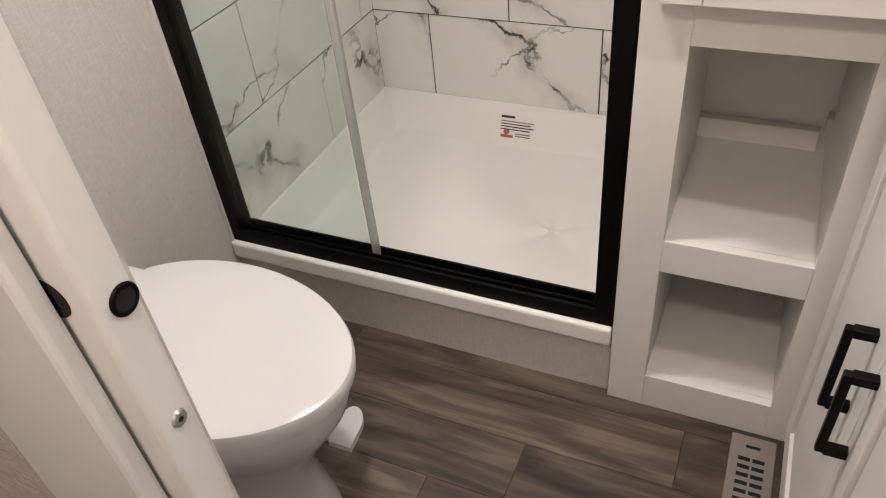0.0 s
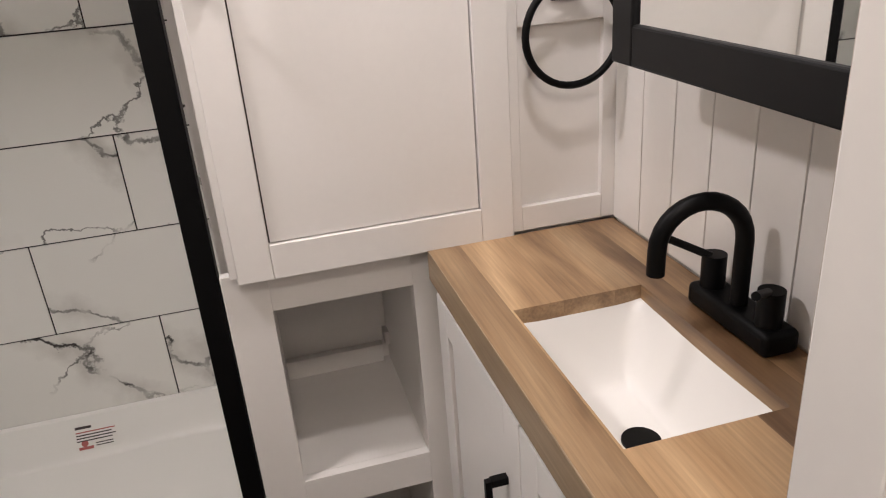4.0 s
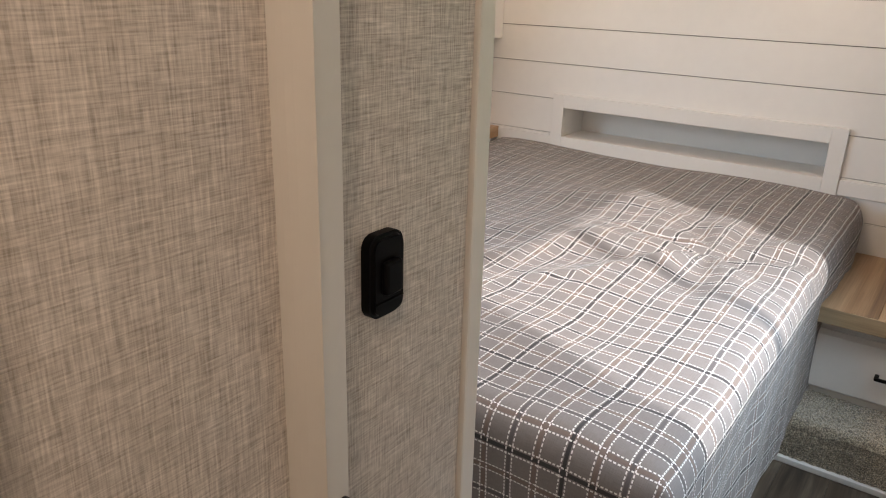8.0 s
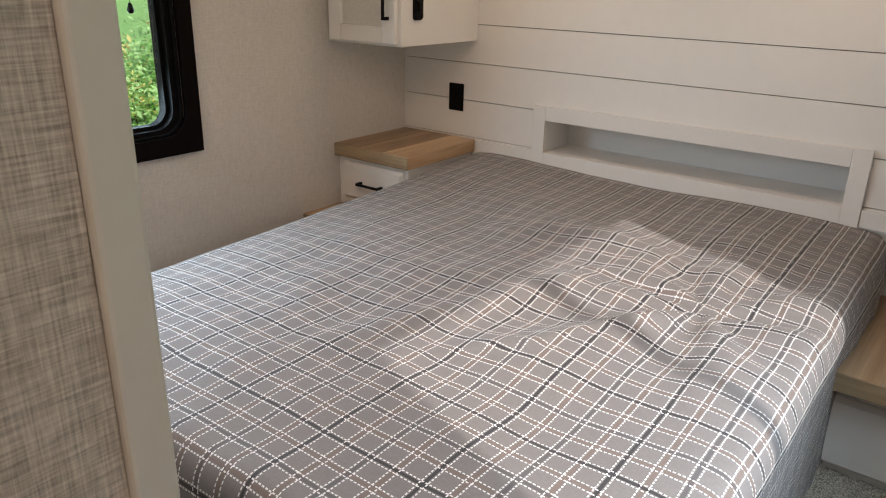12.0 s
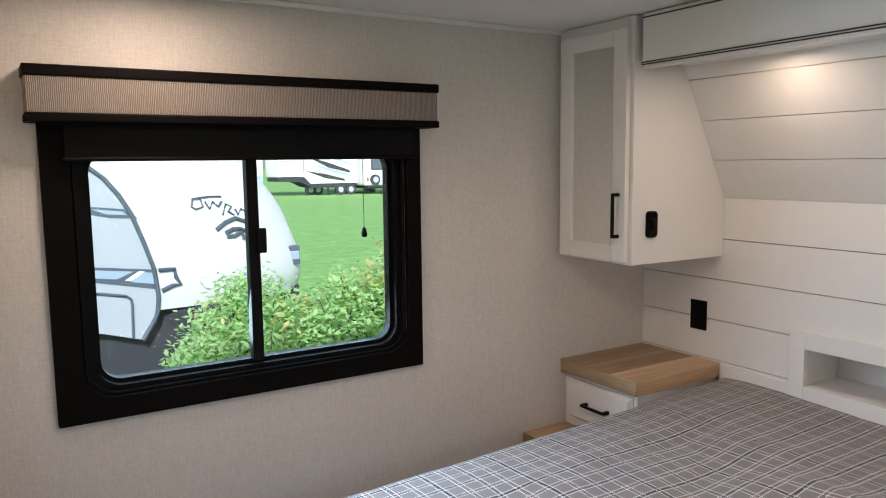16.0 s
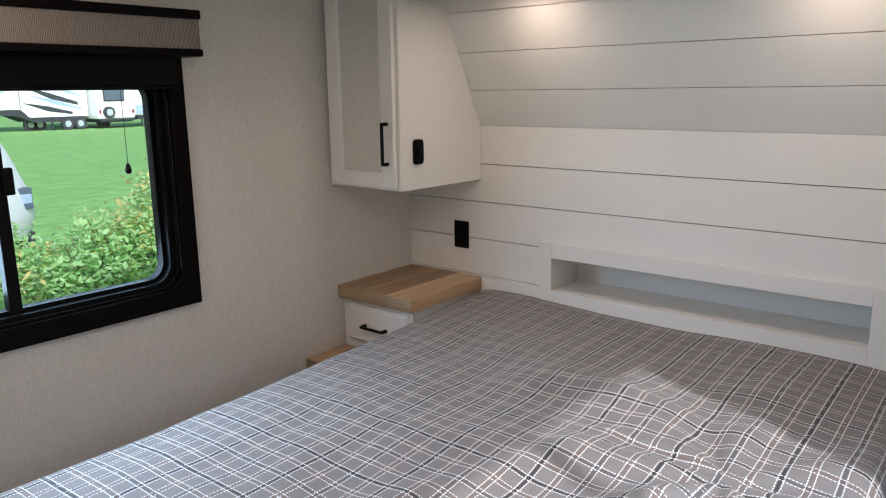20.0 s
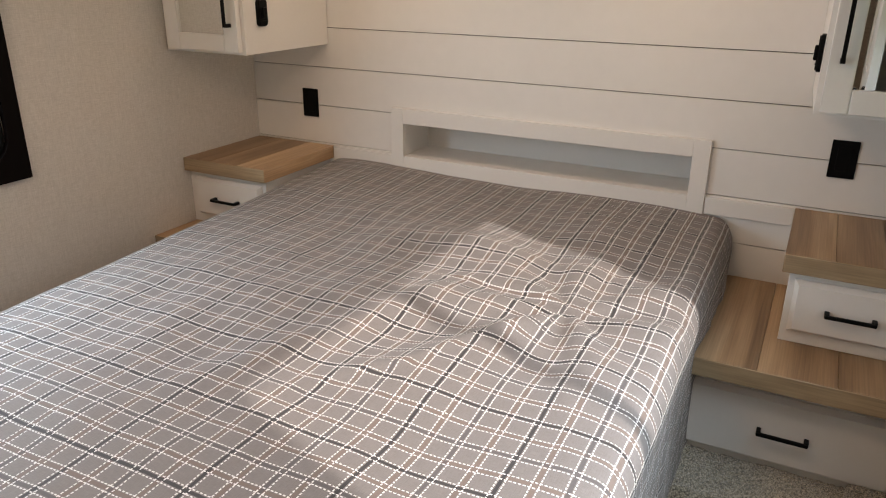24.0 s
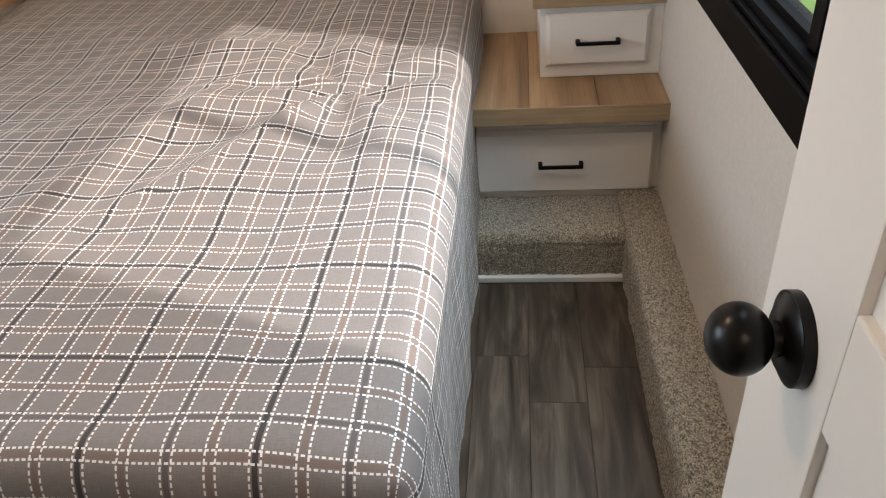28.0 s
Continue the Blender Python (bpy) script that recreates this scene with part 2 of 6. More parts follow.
def glass(name, tint=(0.96, 1.0, 0.98)):
    """Thin clear pane: mostly see-through, with a gloss that rises at grazing angles."""
    m = bpy.data.materials.new(name)
    m.use_nodes = True
    n, l = m.node_tree.nodes, m.node_tree.links
    n.remove(n["Principled BSDF"])
    out = n["Material Output"]
    t, g, mix, f = n.new("ShaderNodeBsdfTransparent"), n.new("ShaderNodeBsdfGlossy"), n.new("ShaderNodeMixShader"), n.new("ShaderNodeLayerWeight")
    t.inputs[0].default_value = (*tint, 1)
    g.inputs["Roughness"].default_value = 0.02
    f.inputs[0].default_value = 0.5
    pw = n.new("ShaderNodeMath")
    pw.operation = "POWER"
    pw.inputs[1].default_value = 5.0
    l.new(f.outputs["Facing"], pw.inputs[0])
    ma = n.new("ShaderNodeMath")
    ma.operation = "MULTIPLY_ADD"
    ma.inputs[1].default_value, ma.inputs[2].default_value = 0.6, 0.025
    l.new(pw.outputs[0], ma.inputs[0])
    l.new(ma.outputs[0], mix.inputs[0])
    l.new(t.outputs[0], mix.inputs[1])
    l.new(g.outputs[0], mix.inputs[2])
    l.new(mix.outputs[0], out.inputs[0])
    return m


def glow(name, colour, strength):
    m, n, l, b = material(name)
    b.inputs["Base Color"].default_value = (*colour, 1)
    b.inputs["Emission Color"].default_value, b.inputs["Emission Strength"].default_value = (*colour, 1), strength
    return m


def carpet_mat(name):
    """Cut pile: each tuft has its own shade, dark between the tufts."""
    m, n, l, b = material(name)
    co = n.new("ShaderNodeTexCoord").outputs["Object"]
    v = n.new("ShaderNodeTexVoronoi")
    v.inputs["Scale"].default_value = 380
    l.new(co, v.inputs["Vector"])
    ns = n.new("ShaderNodeTexNoise")
    ns.inputs["Scale"].default_value, ns.inputs["Detail"].default_value = 420, 3
    l.new(co, ns.inputs["Vector"])
    sep = n.new("ShaderNodeSeparateColor")
    l.new(v.outputs["Color"], sep.inputs[0])
    mx = n.new("ShaderNodeMath")
    mx.operation = "MULTIPLY_ADD"
    mx.inputs[1].default_value = 0.62
    l.new(sep.outputs[0], mx.inputs[0])
    half = n.new("ShaderNodeMath")
    half.operation = "MULTIPLY"
    half.inputs[1].default_value = 0.4
    l.new(ns.outputs["Fac"], half.inputs[0])
    l.new(half.outputs[0], mx.inputs[2])
    ramp = n.new("ShaderNodeValToRGB")
    e = ramp.color_ramp.elements
    e[0].position, e[0].color = 0.22, (0.075, 0.060, 0.042, 1)
    e[1].position, e[1].color = 0.78, (0.62, 0.54, 0.41, 1)
    mid_e = e.new(0.5)
    mid_e.color = (0.29, 0.245, 0.18, 1)
    l.new(mx.outputs[0], ramp.inputs["Fac"])
    l.new(ramp.outputs["Color"], b.inputs["Base Color"])
    b.inputs["Roughness"].default_value = 1.0
    b.inputs["Sheen Weight"].default_value = 0.35
    bp = n.new("ShaderNodeBump")
    bp.inputs["Strength"].default_value, bp.inputs["Distance"].default_value = 0.8, 0.005
    bp.invert = True
    l.new(v.outputs["Distance"], bp.inputs["Height"])
    l.new(bp.outputs["Normal"], b.inputs["Normal"])
    return m


def plaid(name):
    """Grey cloth with dotted white pairs and dark and brown threads, laid out on the cloth's own map in metres."""
    m, n, l, b = material(name)
    uv = n.new("ShaderNodeUVMap")
    uv.uv_map = "cloth"
    sep = n.new("ShaderNodeSeparateXYZ")
    l.new(uv.outputs["UV"], sep.inputs[0])

    def op(kind, a, c=None, d=None):
        x = n.new("ShaderNodeMath")
        x.operation = kind
        for k, v in enumerate((a, c, d)):
            if v is None:
                continue
            if isinstance(v, (int, float)):
                x.inputs[k].default_value = v
            else:
                l.new(v, x.inputs[k])
        return x.outputs[0]

    def band(coord, period, centre, half):
        """1 within half of the lines at centre + k period."""
        w = op("WRAP", op("SUBTRACT", coord, centre), period / 2, -period / 2)
        return op("LESS_THAN", op("ABSOLUTE", w), half)

    def both(a, c):
        return op("MAXIMUM", a, c)

    big = PLAID
    u, v = sep.outputs["X"], sep.outputs["Y"]
    def lines(p, q):
        dash = op("LESS_THAN", op("FRACT", op("MULTIPLY", q, 1 / 0.0079)), 0.63)
        w = op("WRAP", p, big / 8, -big / 8)
        white = op("LESS_THAN", op("ABSOLUTE", op("SUBTRACT", op("ABSOLUTE", w), 0.0066)), 0.0013)
        white = op("MULTIPLY", white, dash)
        black = band(p, big, 0.0, 0.0034)
        quarter = band(op("ADD", p, big / 4), big / 2, 0.0, 0.0040)
        middle = band(p, big, 0.5 * big, 0.0036)
        return white, black, quarter, middle
    w1, k1, q1, m1 = lines(v, u)
    w2, k2, q2, m2 = lines(u, v)
    wv = threads(n, l, uv.outputs["UV"], (900, 60, 1), (0, 0, 0))
    wh = threads(n, l, uv.outputs["UV"], (60, 900, 1), (2, 5, 0))
    weave = op("ADD", op("MULTIPLY", wv, 0.5), op("MULTIPLY", wh, 0.5))
    base = n.new("ShaderNodeMix")
    base.data_type = "RGBA"
    base.inputs["A"].default_value, base.inputs["B"].default_value = (0.086, 0.076, 0.073, 1), (0.262, 0.239, 0.232, 1)
    l.new(weave, base.inputs["Factor"])
    cur = base.outputs["Result"]
    for fac, colour, amount in ((both(q1, q2), (0.15, 0.092, 0.070), 0.55), (both(m1, m2), (0.065, 0.061, 0.064), 0.75), (both(k1, k2), (0.022, 0.021, 0.024), 0.93), (both(w1, w2), (0.73, 0.725, 0.71), 0.97)):
        mx = n.new("ShaderNodeMix")
        mx.data_type = "RGBA"
        mx.inputs["B"].default_value = (*colour, 1)
        l.new(cur, mx.inputs["A"])
        l.new(op("MULTIPLY", fac, amount), mx.inputs["Factor"])
        cur = mx.outputs["Result"]
    l.new(cur, b.inputs["Base Color"])
    b.inputs["Roughness"].default_value = 0.75
    b.inputs["Sheen Weight"].default_value = 0.06
    bp = n.new("ShaderNodeBump")
    bp.inputs["Strength"].default_value, bp.inputs["Distance"].default_value = 0.25, 0.001
    l.new(op("ADD", weave, op("MULTIPLY", both(w1, w2), 0.8)), bp.inputs["Height"])
    l.new(bp.outputs["Normal"], b.inputs["Normal"])
    return m


def ribbed(name, dark, light):
    """Narrow upright ribs along x."""
    m, n, l, b = material(name)
    co = n.new("ShaderNodeTexCoord").outputs["Object"]
    w = n.new("ShaderNodeTexWave")
    w.inputs["Scale"].default_value, w.inputs["Distortion"].default_value, w.inputs["Detail"].default_value = 74.0, 3.0, 2
    l.new(co, w.inputs["Vector"])
    mix = n.new("ShaderNodeMix")
    mix.data_type = "RGBA"
    mix.inputs["A"].default_value, mix.inputs["B"].default_value = (*dark, 1), (*light, 1)
    l.new(w.outputs["Fac"], mix.inputs["Factor"])
    l.new(mix.outputs["Result"], b.inputs["Base Color"])
    b.inputs["Roughness"].default_value = 0.9
    bp = n.new("ShaderNodeBump")
    bp.inputs["Strength"].default_value, bp.inputs["Distance"].default_value = 0.6, 0.002
    l.new(w.outputs["Fac"], bp.inputs["Height"])
    l.new(bp.outputs["Normal"], b.inputs["Normal"])
    return m


PLAID = 0.2120
M_PAINT = plain("white laminate", (0.72, 0.70, 0.67), 0.42, grain=0.02, scale=90, stain=0.04)
M_TRIM = plain("cream trim", (0.70, 0.665, 0.60), 0.4, grain=0.02, scale=90, stain=0.03)
M_BOARD = plain("white shiplap", (0.74, 0.72, 0.69), 0.5, grain=0.03, scale=25, bump=0.05, stain=0.05)
M_GROOVE = plain("groove grey", (0.16, 0.15, 0.14), 0.8)
M_GAP = plain("dark joint", (0.05, 0.04, 0.035), 0.8)
M_CEIL = plain("white ceiling vinyl", (0.76, 0.75, 0.74), 0.7, grain=0.03, scale=60, bump=0.05, stain=0.03)
M_LINEN = linen("linen wall vinyl", (0.30, 0.260, 0.218), (0.74, 0.677, 0.598), 1.0, 0.95)
M_LINEN_BED = linen("pale linen wall vinyl", (0.44, 0.41, 0.375), (0.68, 0.645, 0.605), 1.6, 0.65)
M_WOOD = wood("oak laminate", (0.17, 0.098, 0.050), (0.36, 0.228, 0.126), (0.49, 0.340, 0.205), 0.42, 0.33, 1.8, 0.9)
M_WOODY = wood("oak laminate crosswise", (0.20, 0.138, 0.080), (0.33, 0.240, 0.145), (0.43, 0.325, 0.205), 0.40, 0.14, 1.0, 0.8, True)
M_WORKTOP = wood("printed board worktop", (0.13, 0.070, 0.033), (0.34, 0.215, 0.110), (0.52, 0.36, 0.20), 0.38, 0.28, 1.0, 1.1, True, 0.0735)
M_PLANK = wood("vinyl plank", (0.028, 0.020, 0.0145), (0.076, 0.056, 0.041), (0.17, 0.132, 0.10), 0.42, 0.26, 1.3, 2.4)
M_MARBLE = marble("veined tile")
M_GROUT = plain("black grout", (0.012, 0.011, 0.01), 0.7)
M_BLACK = plain("matt black metal", (0.0025, 0.0025, 0.0027), 0.42, grain=0.1, spec=0.12)
M_BLACKP = plain("black plastic", (0.004, 0.004, 0.0043), 0.4, grain=0.1, spec=0.08)
M_BLACKW = plain("black painted wood", (0.007, 0.007, 0.0075), 0.5, grain=0.15, bump=0.05, spec=0.2)
M_BROWNB = plain("dark brown frame", (0.0045, 0.0034, 0.0034), 0.5, grain=0.1, spec=0.05)
M_KNOB = plain("satin black metal", (0.004, 0.004, 0.0043), 0.30, grain=0.1, spec=0.22)
M_CHROME = plain("steel", (0.55, 0.53, 0.5), 0.25, 1.0)
M_BRASS = plain("brass", (0.55, 0.38, 0.14), 0.3, 1.0)
M_PORC = plain("white porcelain", (0.63, 0.63, 0.62), 0.14, coat=0.3)
M_TRAY = plain("white moulded plastic", (0.82, 0.81, 0.77), 0.3, stain=0.03)
M_SINK = plain("white sink plastic", (0.80, 0.79, 0.76), 0.25, stain=0.03)
M_GLASS = glass("clear glass", (0.96, 0.99, 0.98))
M_PANE = glass("window glass", (0.97, 1.0, 0.99))
M_PANE_T = glass("tinted window glass", (0.96, 0.97, 0.965))
M_CARPET = carpet_mat("speckled carpet")
M_CLOTH = plaid("plaid cloth")
M_BASE = plain("grey bed base", (0.20, 0.19, 0.18), 0.8, grain=0.1)
M_RIB = ribbed("ribbed fabric", (0.10, 0.085, 0.075), (0.31, 0.27, 0.24))
M_RED = plain("red plastic", (0.24, 0.018, 0.013), 0.4)
M_INK = plain("black ink", (0.05, 0.04, 0.04), 0.7)
M_INKR = plain("red ink", (0.42, 0.13, 0.12), 0.7)
M_VENT = plain("beige register metal", (0.20, 0.175, 0.155), 0.5)
# black pieces laid on surfaces: the dark inside holes and slots as colour
M_HOLE = plain("deep shadow black", (0.004, 0.004, 0.004), 0.9)
M_LAMPGLOW = glow("warm lamp lens", (1.0, 0.85, 0.68), 4.0)
_mm, _n, _l, _b = material("mirror")
_b.inputs["Base Color"].default_value = (0.86, 0.87, 0.86, 1)
_b.inputs["Metallic"].default_value, _b.inputs["Roughness"].default_value = 1.0, 0.015
M_MIRROR = _mm


# ---- mesh helpers ----
def bx(bm, x0, x1, y0, y1, z0, z1, bevel=0.0, seg=2):
    """A box, its edges rounded by bevel."""
    flat = bm.faces.layers.int.get("flat")
    if flat is None:
        flat = bm.faces.layers.int.new("flat")
    known = set(bm.faces)
    made = bmesh.ops.create_cube(bm, size=1)["verts"]
    for v in made:
        v.co = Vector(((x0 + x1) / 2 + v.co.x * (x1 - x0), (y0 + y1) / 2 + v.co.y * (y1 - y0), (z0 + z1) / 2 + v.co.z * (z1 - z0)))
    if bevel:
        edges = list({e for v in made for e in v.link_edges})
        rim = set(bmesh.ops.bevel(bm, geom=edges, offset=bevel, segments=seg, profile=0.5, affect="EDGES")["faces"])
    else:
        rim = set()
    for f in set(bm.faces) - known - rim:
        f[flat] = 1
    return bm


def box(x0, x1, y0, y1, z0, z1, bevel=0.0, seg=2):
    return bx(bmesh.new(), x0, x1, y0, y1, z0, z1, bevel, seg)


def rod(bm, a, c, r, seg=16, r2=None):
    """A straight rod or cone from a to c."""
    a, c = Vector(a), Vector(c)
    m = Matrix.Translation((a + c) / 2) @ (c - a).to_track_quat("Z", "Y").to_matrix().to_4x4()
    bmesh.ops.create_cone(bm, cap_ends=True, segments=seg, radius1=r, radius2=r if r2 is None else r2, depth=(c - a).length, matrix=m)
    return bm


def prism(bm, pts, axis, a, c):
    """The outline pts, drawn out along an axis from a to c; pts give the other two axes in order."""
    def full(p, t):
        q = list(p)
        q.insert("xyz".index(axis), t)
        return q
    lo = [bm.verts.new(full(p, a)) for p in pts]
    hi = [bm.verts.new(full(p, c)) for p in pts]
    k = len(pts)
    bm.faces.new(lo)
    bm.faces.new(hi[::-1])
    for n in range(k):
        bm.faces.new((lo[n], hi[n], hi[(n + 1) % k], lo[(n + 1) % k]))
    bmesh.ops.recalc_face_normals(bm, faces=bm.faces[:])
    return bm


def tube(bm, pts, r, seg=12, closed=False):
    """A round tube along pts."""
    pts = [Vector(p) for p in pts]
    k = len(pts)
    rings = []
    for n, p in enumerate(pts):
        a = pts[(n - 1) % k] if closed or n > 0 else p
        c = pts[(n + 1) % k] if closed or n < k - 1 else p
        q = (c - a).normalized().to_track_quat("Z", "Y")
        rings.append([bm.verts.new(p + q @ Vector((r * math.cos(t), r * math.sin(t), 0))) for t in [2 * math.pi * s / seg for s in range(seg)]])
    for n in range(k if closed else k - 1):
        lo, hi = rings[n], rings[(n + 1) % k]
        best = min(range(seg), key=lambda s: (lo[0].co - hi[s].co).length)
        for s in range(seg):
            bm.faces.new((lo[s], lo[(s + 1) % seg], hi[(s + 1 + best) % seg], hi[(s + best) % seg]))
    if not closed:
        bm.faces.new(rings[0][::-1])
        bm.faces.new(rings[-1])
    bmesh.ops.recalc_face_normals(bm, faces=bm.faces[:])
    return bm


def mesh_of(name, bm, mat, smooth=True):
    me = bpy.data.meshes.new(name)
    bm.normal_update()
    flat = bm.faces.layers.int.get("flat")
    for f in bm.faces:
        f.smooth = smooth and not (flat is not None and f[flat] == 1)
    bm.to_mesh(me)
    bm.free()
    me.materials.append(mat)
    if smooth:
        keep = [p.use_smooth for p in me.polygons]
        me.set_sharp_from_angle(angle=radians(38))
        me.polygons.foreach_set("use_smooth", keep)
    return me


def structure(name, bm, mat, label, smooth=True):
    return tagged(new(name, mesh_of(name, bm, mat, smooth)), label, "", "", "structure")


def thing(name, where, label, category, group="", kind=""):
    ob = new(name)
    ob.empty_display_size = 0.05
    ob.matrix_basis = Matrix.Translation(where)
    return tagged(ob, label, category, group, kind)


def anchor(ob):
    """The world matrix of a thing or part by its own parents."""
    m = ob.matrix_basis
    return anchor(ob.parent) @ ob.matrix_parent_inverse @ m if ob.parent else m


def part(name, bm, mat, parent, label="", smooth=True):
    """One mesh, given in world places, under a thing or part."""
    ob = new(name, mesh_of(name, bm, mat, smooth))
    ob.parent = parent
    ob.matrix_parent_inverse = anchor(parent).inverted()
    return tagged(ob, label) if label else ob


def piece(name, me, parent, where):
    """One of many alike pieces that share a mesh."""
    ob = new(name, me)
    ob.parent = parent
    ob.matrix_parent_inverse = anchor(parent).inverted()
    ob.matrix_basis = Matrix.Translation(where) if isinstance(where, (tuple, Vector)) else where
    return ob


def framed(bm, axis, at, depth, a0, a1, b0, b1, w, wt=None, wb=None, bevel=0.0):
    """A flat rectangular frame in the plane axis = at, of a given depth, its opening inset by w."""
    wt, wb = wt or w, wb or w
    def put(p0, p1, q0, q1):
        lo, hi = min(at, at + depth), max(at, at + depth)
        if axis == "x":
            bx(bm, lo, hi, p0, p1, q0, q1, bevel)
        else:
            bx(bm, p0, p1, lo, hi, q0, q1, bevel)
    put(a0, a0 + w, b0, b1)
    put(a1 - w, a1, b0, b1)
    put(a0 + w, a1 - w, b0, b0 + wb)
    put(a0 + w, a1 - w, b1 - wt, b1)
    return bm


def bar_handle(parent, x, y, z, length, axis, out):
    """A square black bar pull standing off along out (a unit vector)."""
    bm = bmesh.new()
    o = Vector(out)
    d = Vector((0, 1, 0)) if axis == "y" else Vector((1, 0, 0)) if axis == "x" else Vector((0, 0, 1))
    side = o.cross(d)
    c = Vector((x, y, z))
    def blk(centre, ld, lo, ls):
        h = [d * ld / 2, o * lo / 2, side * ls / 2]
        ext = [sum(abs(k[n]) for k in h) for n in range(3)]
        bx(bm, centre[0] - ext[0], centre[0] + ext[0], centre[1] - ext[1], centre[1] + ext[1], centre[2] - ext[2], centre[2] + ext[2], 0.0015)
    blk(c + o * 0.0255, length - 0.002, 0.0090, 0.0092)
    for s in (-1, 1):
        blk(c + o * 0.011 + d * s * (length / 2 - 0.0055), 0.0115, 0.0235, 0.0115)
    return part("handle", bm, M_BLACK, parent, "matt black bar handle")


# ---- structure ----
YL, YR, XH, CEIL = 1.18, -1.186, 3.0, 1.87
HALL_Y, HALL_B = -0.547, -0.500          # hall face and back of the bathroom's hall wall
PART_A, PART_B = 0.570, 0.779              # partition between bathroom and bedroom
BATH_L = -0.957                          # bathroom wall behind the toilet
SH_Y, SH_X0, SH_X1, SH_BACK = 0.279, -0.951, -0.076, 1.121
X_BACK = -1.75

floor = structure("floor", box(X_BACK - 0.1, XH + 0.1, YR - 0.1, YL + 0.1, -0.10, -0.006), M_GAP, "grey-brown wood-look vinyl plank floor")
structure("wall_underside", box(X_BACK - 0.05, XH + 0.15, YR - 0.05, YL + 0.05, -0.85, -0.101), M_BASE, "grey skirt under the trailer floor")
structure("ceiling", box(X_BACK - 0.1, XH + 0.1, YR - 0.1, YL + 0.1, CEIL, CEIL + 0.06), M_CEIL, "smooth white vinyl ceiling")


def side_wall(name, y0, y1, win, mat, label):
    """An outer wall along x with one window opening (x0, x1, z0, z1)."""
    a, c, z0, z1 = win
    bm = bmesh.new()
    bx(bm, X_BACK, a, y0, y1, 0, CEIL)
    bx(bm, c, XH + 0.1, y0, y1, 0, CEIL)
    bx(bm, a, c, y0, y1, 0, z0)
    bx(bm, a, c, y0, y1, z1, CEIL)
    return structure(name, bm, mat, label)


WIN_L = (0.985, 1.93, 0.825, 1.48)
WIN_R = (1.055, 2.246, 0.825, 1.49)
side_wall("wall_left", YL, YL + 0.07, WIN_L, M_LINEN_BED, "pale beige linen-textured vinyl side wall")
side_wall("wall_right", YR - 0.07, YR, WIN_R, M_LINEN_BED, "pale beige linen-textured vinyl side wall")
structure("wall_rear", box(X_BACK - 0.07, X_BACK, YR - 0.07, YL + 0.07, 0, CEIL), M_LINEN, "beige linen-textured end wall of the hall")

# head wall: upright below, leaning inwards above
KNEE_Z, TOP_X, TOP_Z = 1.289, 2.775, 1.745
bm = bmesh.new()
NI = (-0.536, 0.488, 0.700, 0.820)       # niche in the head wall
prism(bm, [(XH + 0.004, KNEE_Z), (TOP_X + 0.004, TOP_Z), (TOP_X + 0.004, CEIL), (XH + 0.20, CEIL), (XH + 0.20, KNEE_Z)], "y", YR - 0.07, YL + 0.07)
bx(bm, XH + 0.004, XH + 0.20, YR - 0.07, NI[0] - 0.009, 0, KNEE_Z)
bx(bm, XH + 0.004, XH + 0.20, NI[1] + 0.009, YL + 0.07, 0, KNEE_Z)
bx(bm, XH + 0.004, XH + 0.20, NI[0] - 0.009, NI[1] + 0.009, 0, NI[2] - 0.009)
bx(bm, XH + 0.004, XH + 0.20, NI[0] - 0.009, NI[1] + 0.009, NI[3] + 0.009, KNEE_Z)
bx(bm, XH + 0.186, XH + 0.199, NI[0] - 0.009, NI[1] + 0.009, NI[2] - 0.009, NI[3] + 0.009)
head_wall = structure("wall_head", bm, M_GROOVE, "white shiplap head wall that leans inwards above")


def shiplap(y0, y1):
    pitch, gap = 0.1455, 0.0028
    for n in range(12):
        a, c = KNEE_Z - (n + 1) * pitch + gap / 2, KNEE_Z - n * pitch - gap / 2
        if c < 0.3:
            break
        spans = ((y0, NI[0] - 0.012), (NI[1] + 0.012, y1)) if c > NI[2] - 0.01 and a < NI[3] + 0.01 else ((y0, y1),)
        for e, g in spans:
            part("board", box(XH - 0.004, XH + 0.004, e, g, a, c, 0.0006, 1), M_BOARD, head_wall)
    run = Vector((TOP_X - XH, 0, TOP_Z - KNEE_Z))
    length, d = run.length, run.normalized()
    nrm = Vector((-d.z, 0, d.x))
    n = 0
    while n * pitch < length - 0.01:
        a, c = n * pitch + gap / 2, min((n + 1) * pitch, length) - gap / 2
        o = Vector((XH, 0, KNEE_Z))
        p0, p1 = o + d * a, o + d * c
        q0, q1 = p0 + nrm * 0.004, p1 + nrm * 0.004
        b0, b1 = p0 - nrm * 0.003, p1 - nrm * 0.003
        part("board", prism(bmesh.new(), [(b0.x, b0.z), (q0.x, q0.z), (q1.x, q1.z), (b1.x, b1.z)], "y", y0, y1), M_BOARD, head_wall)
        n += 1


shiplap(YR, YL)

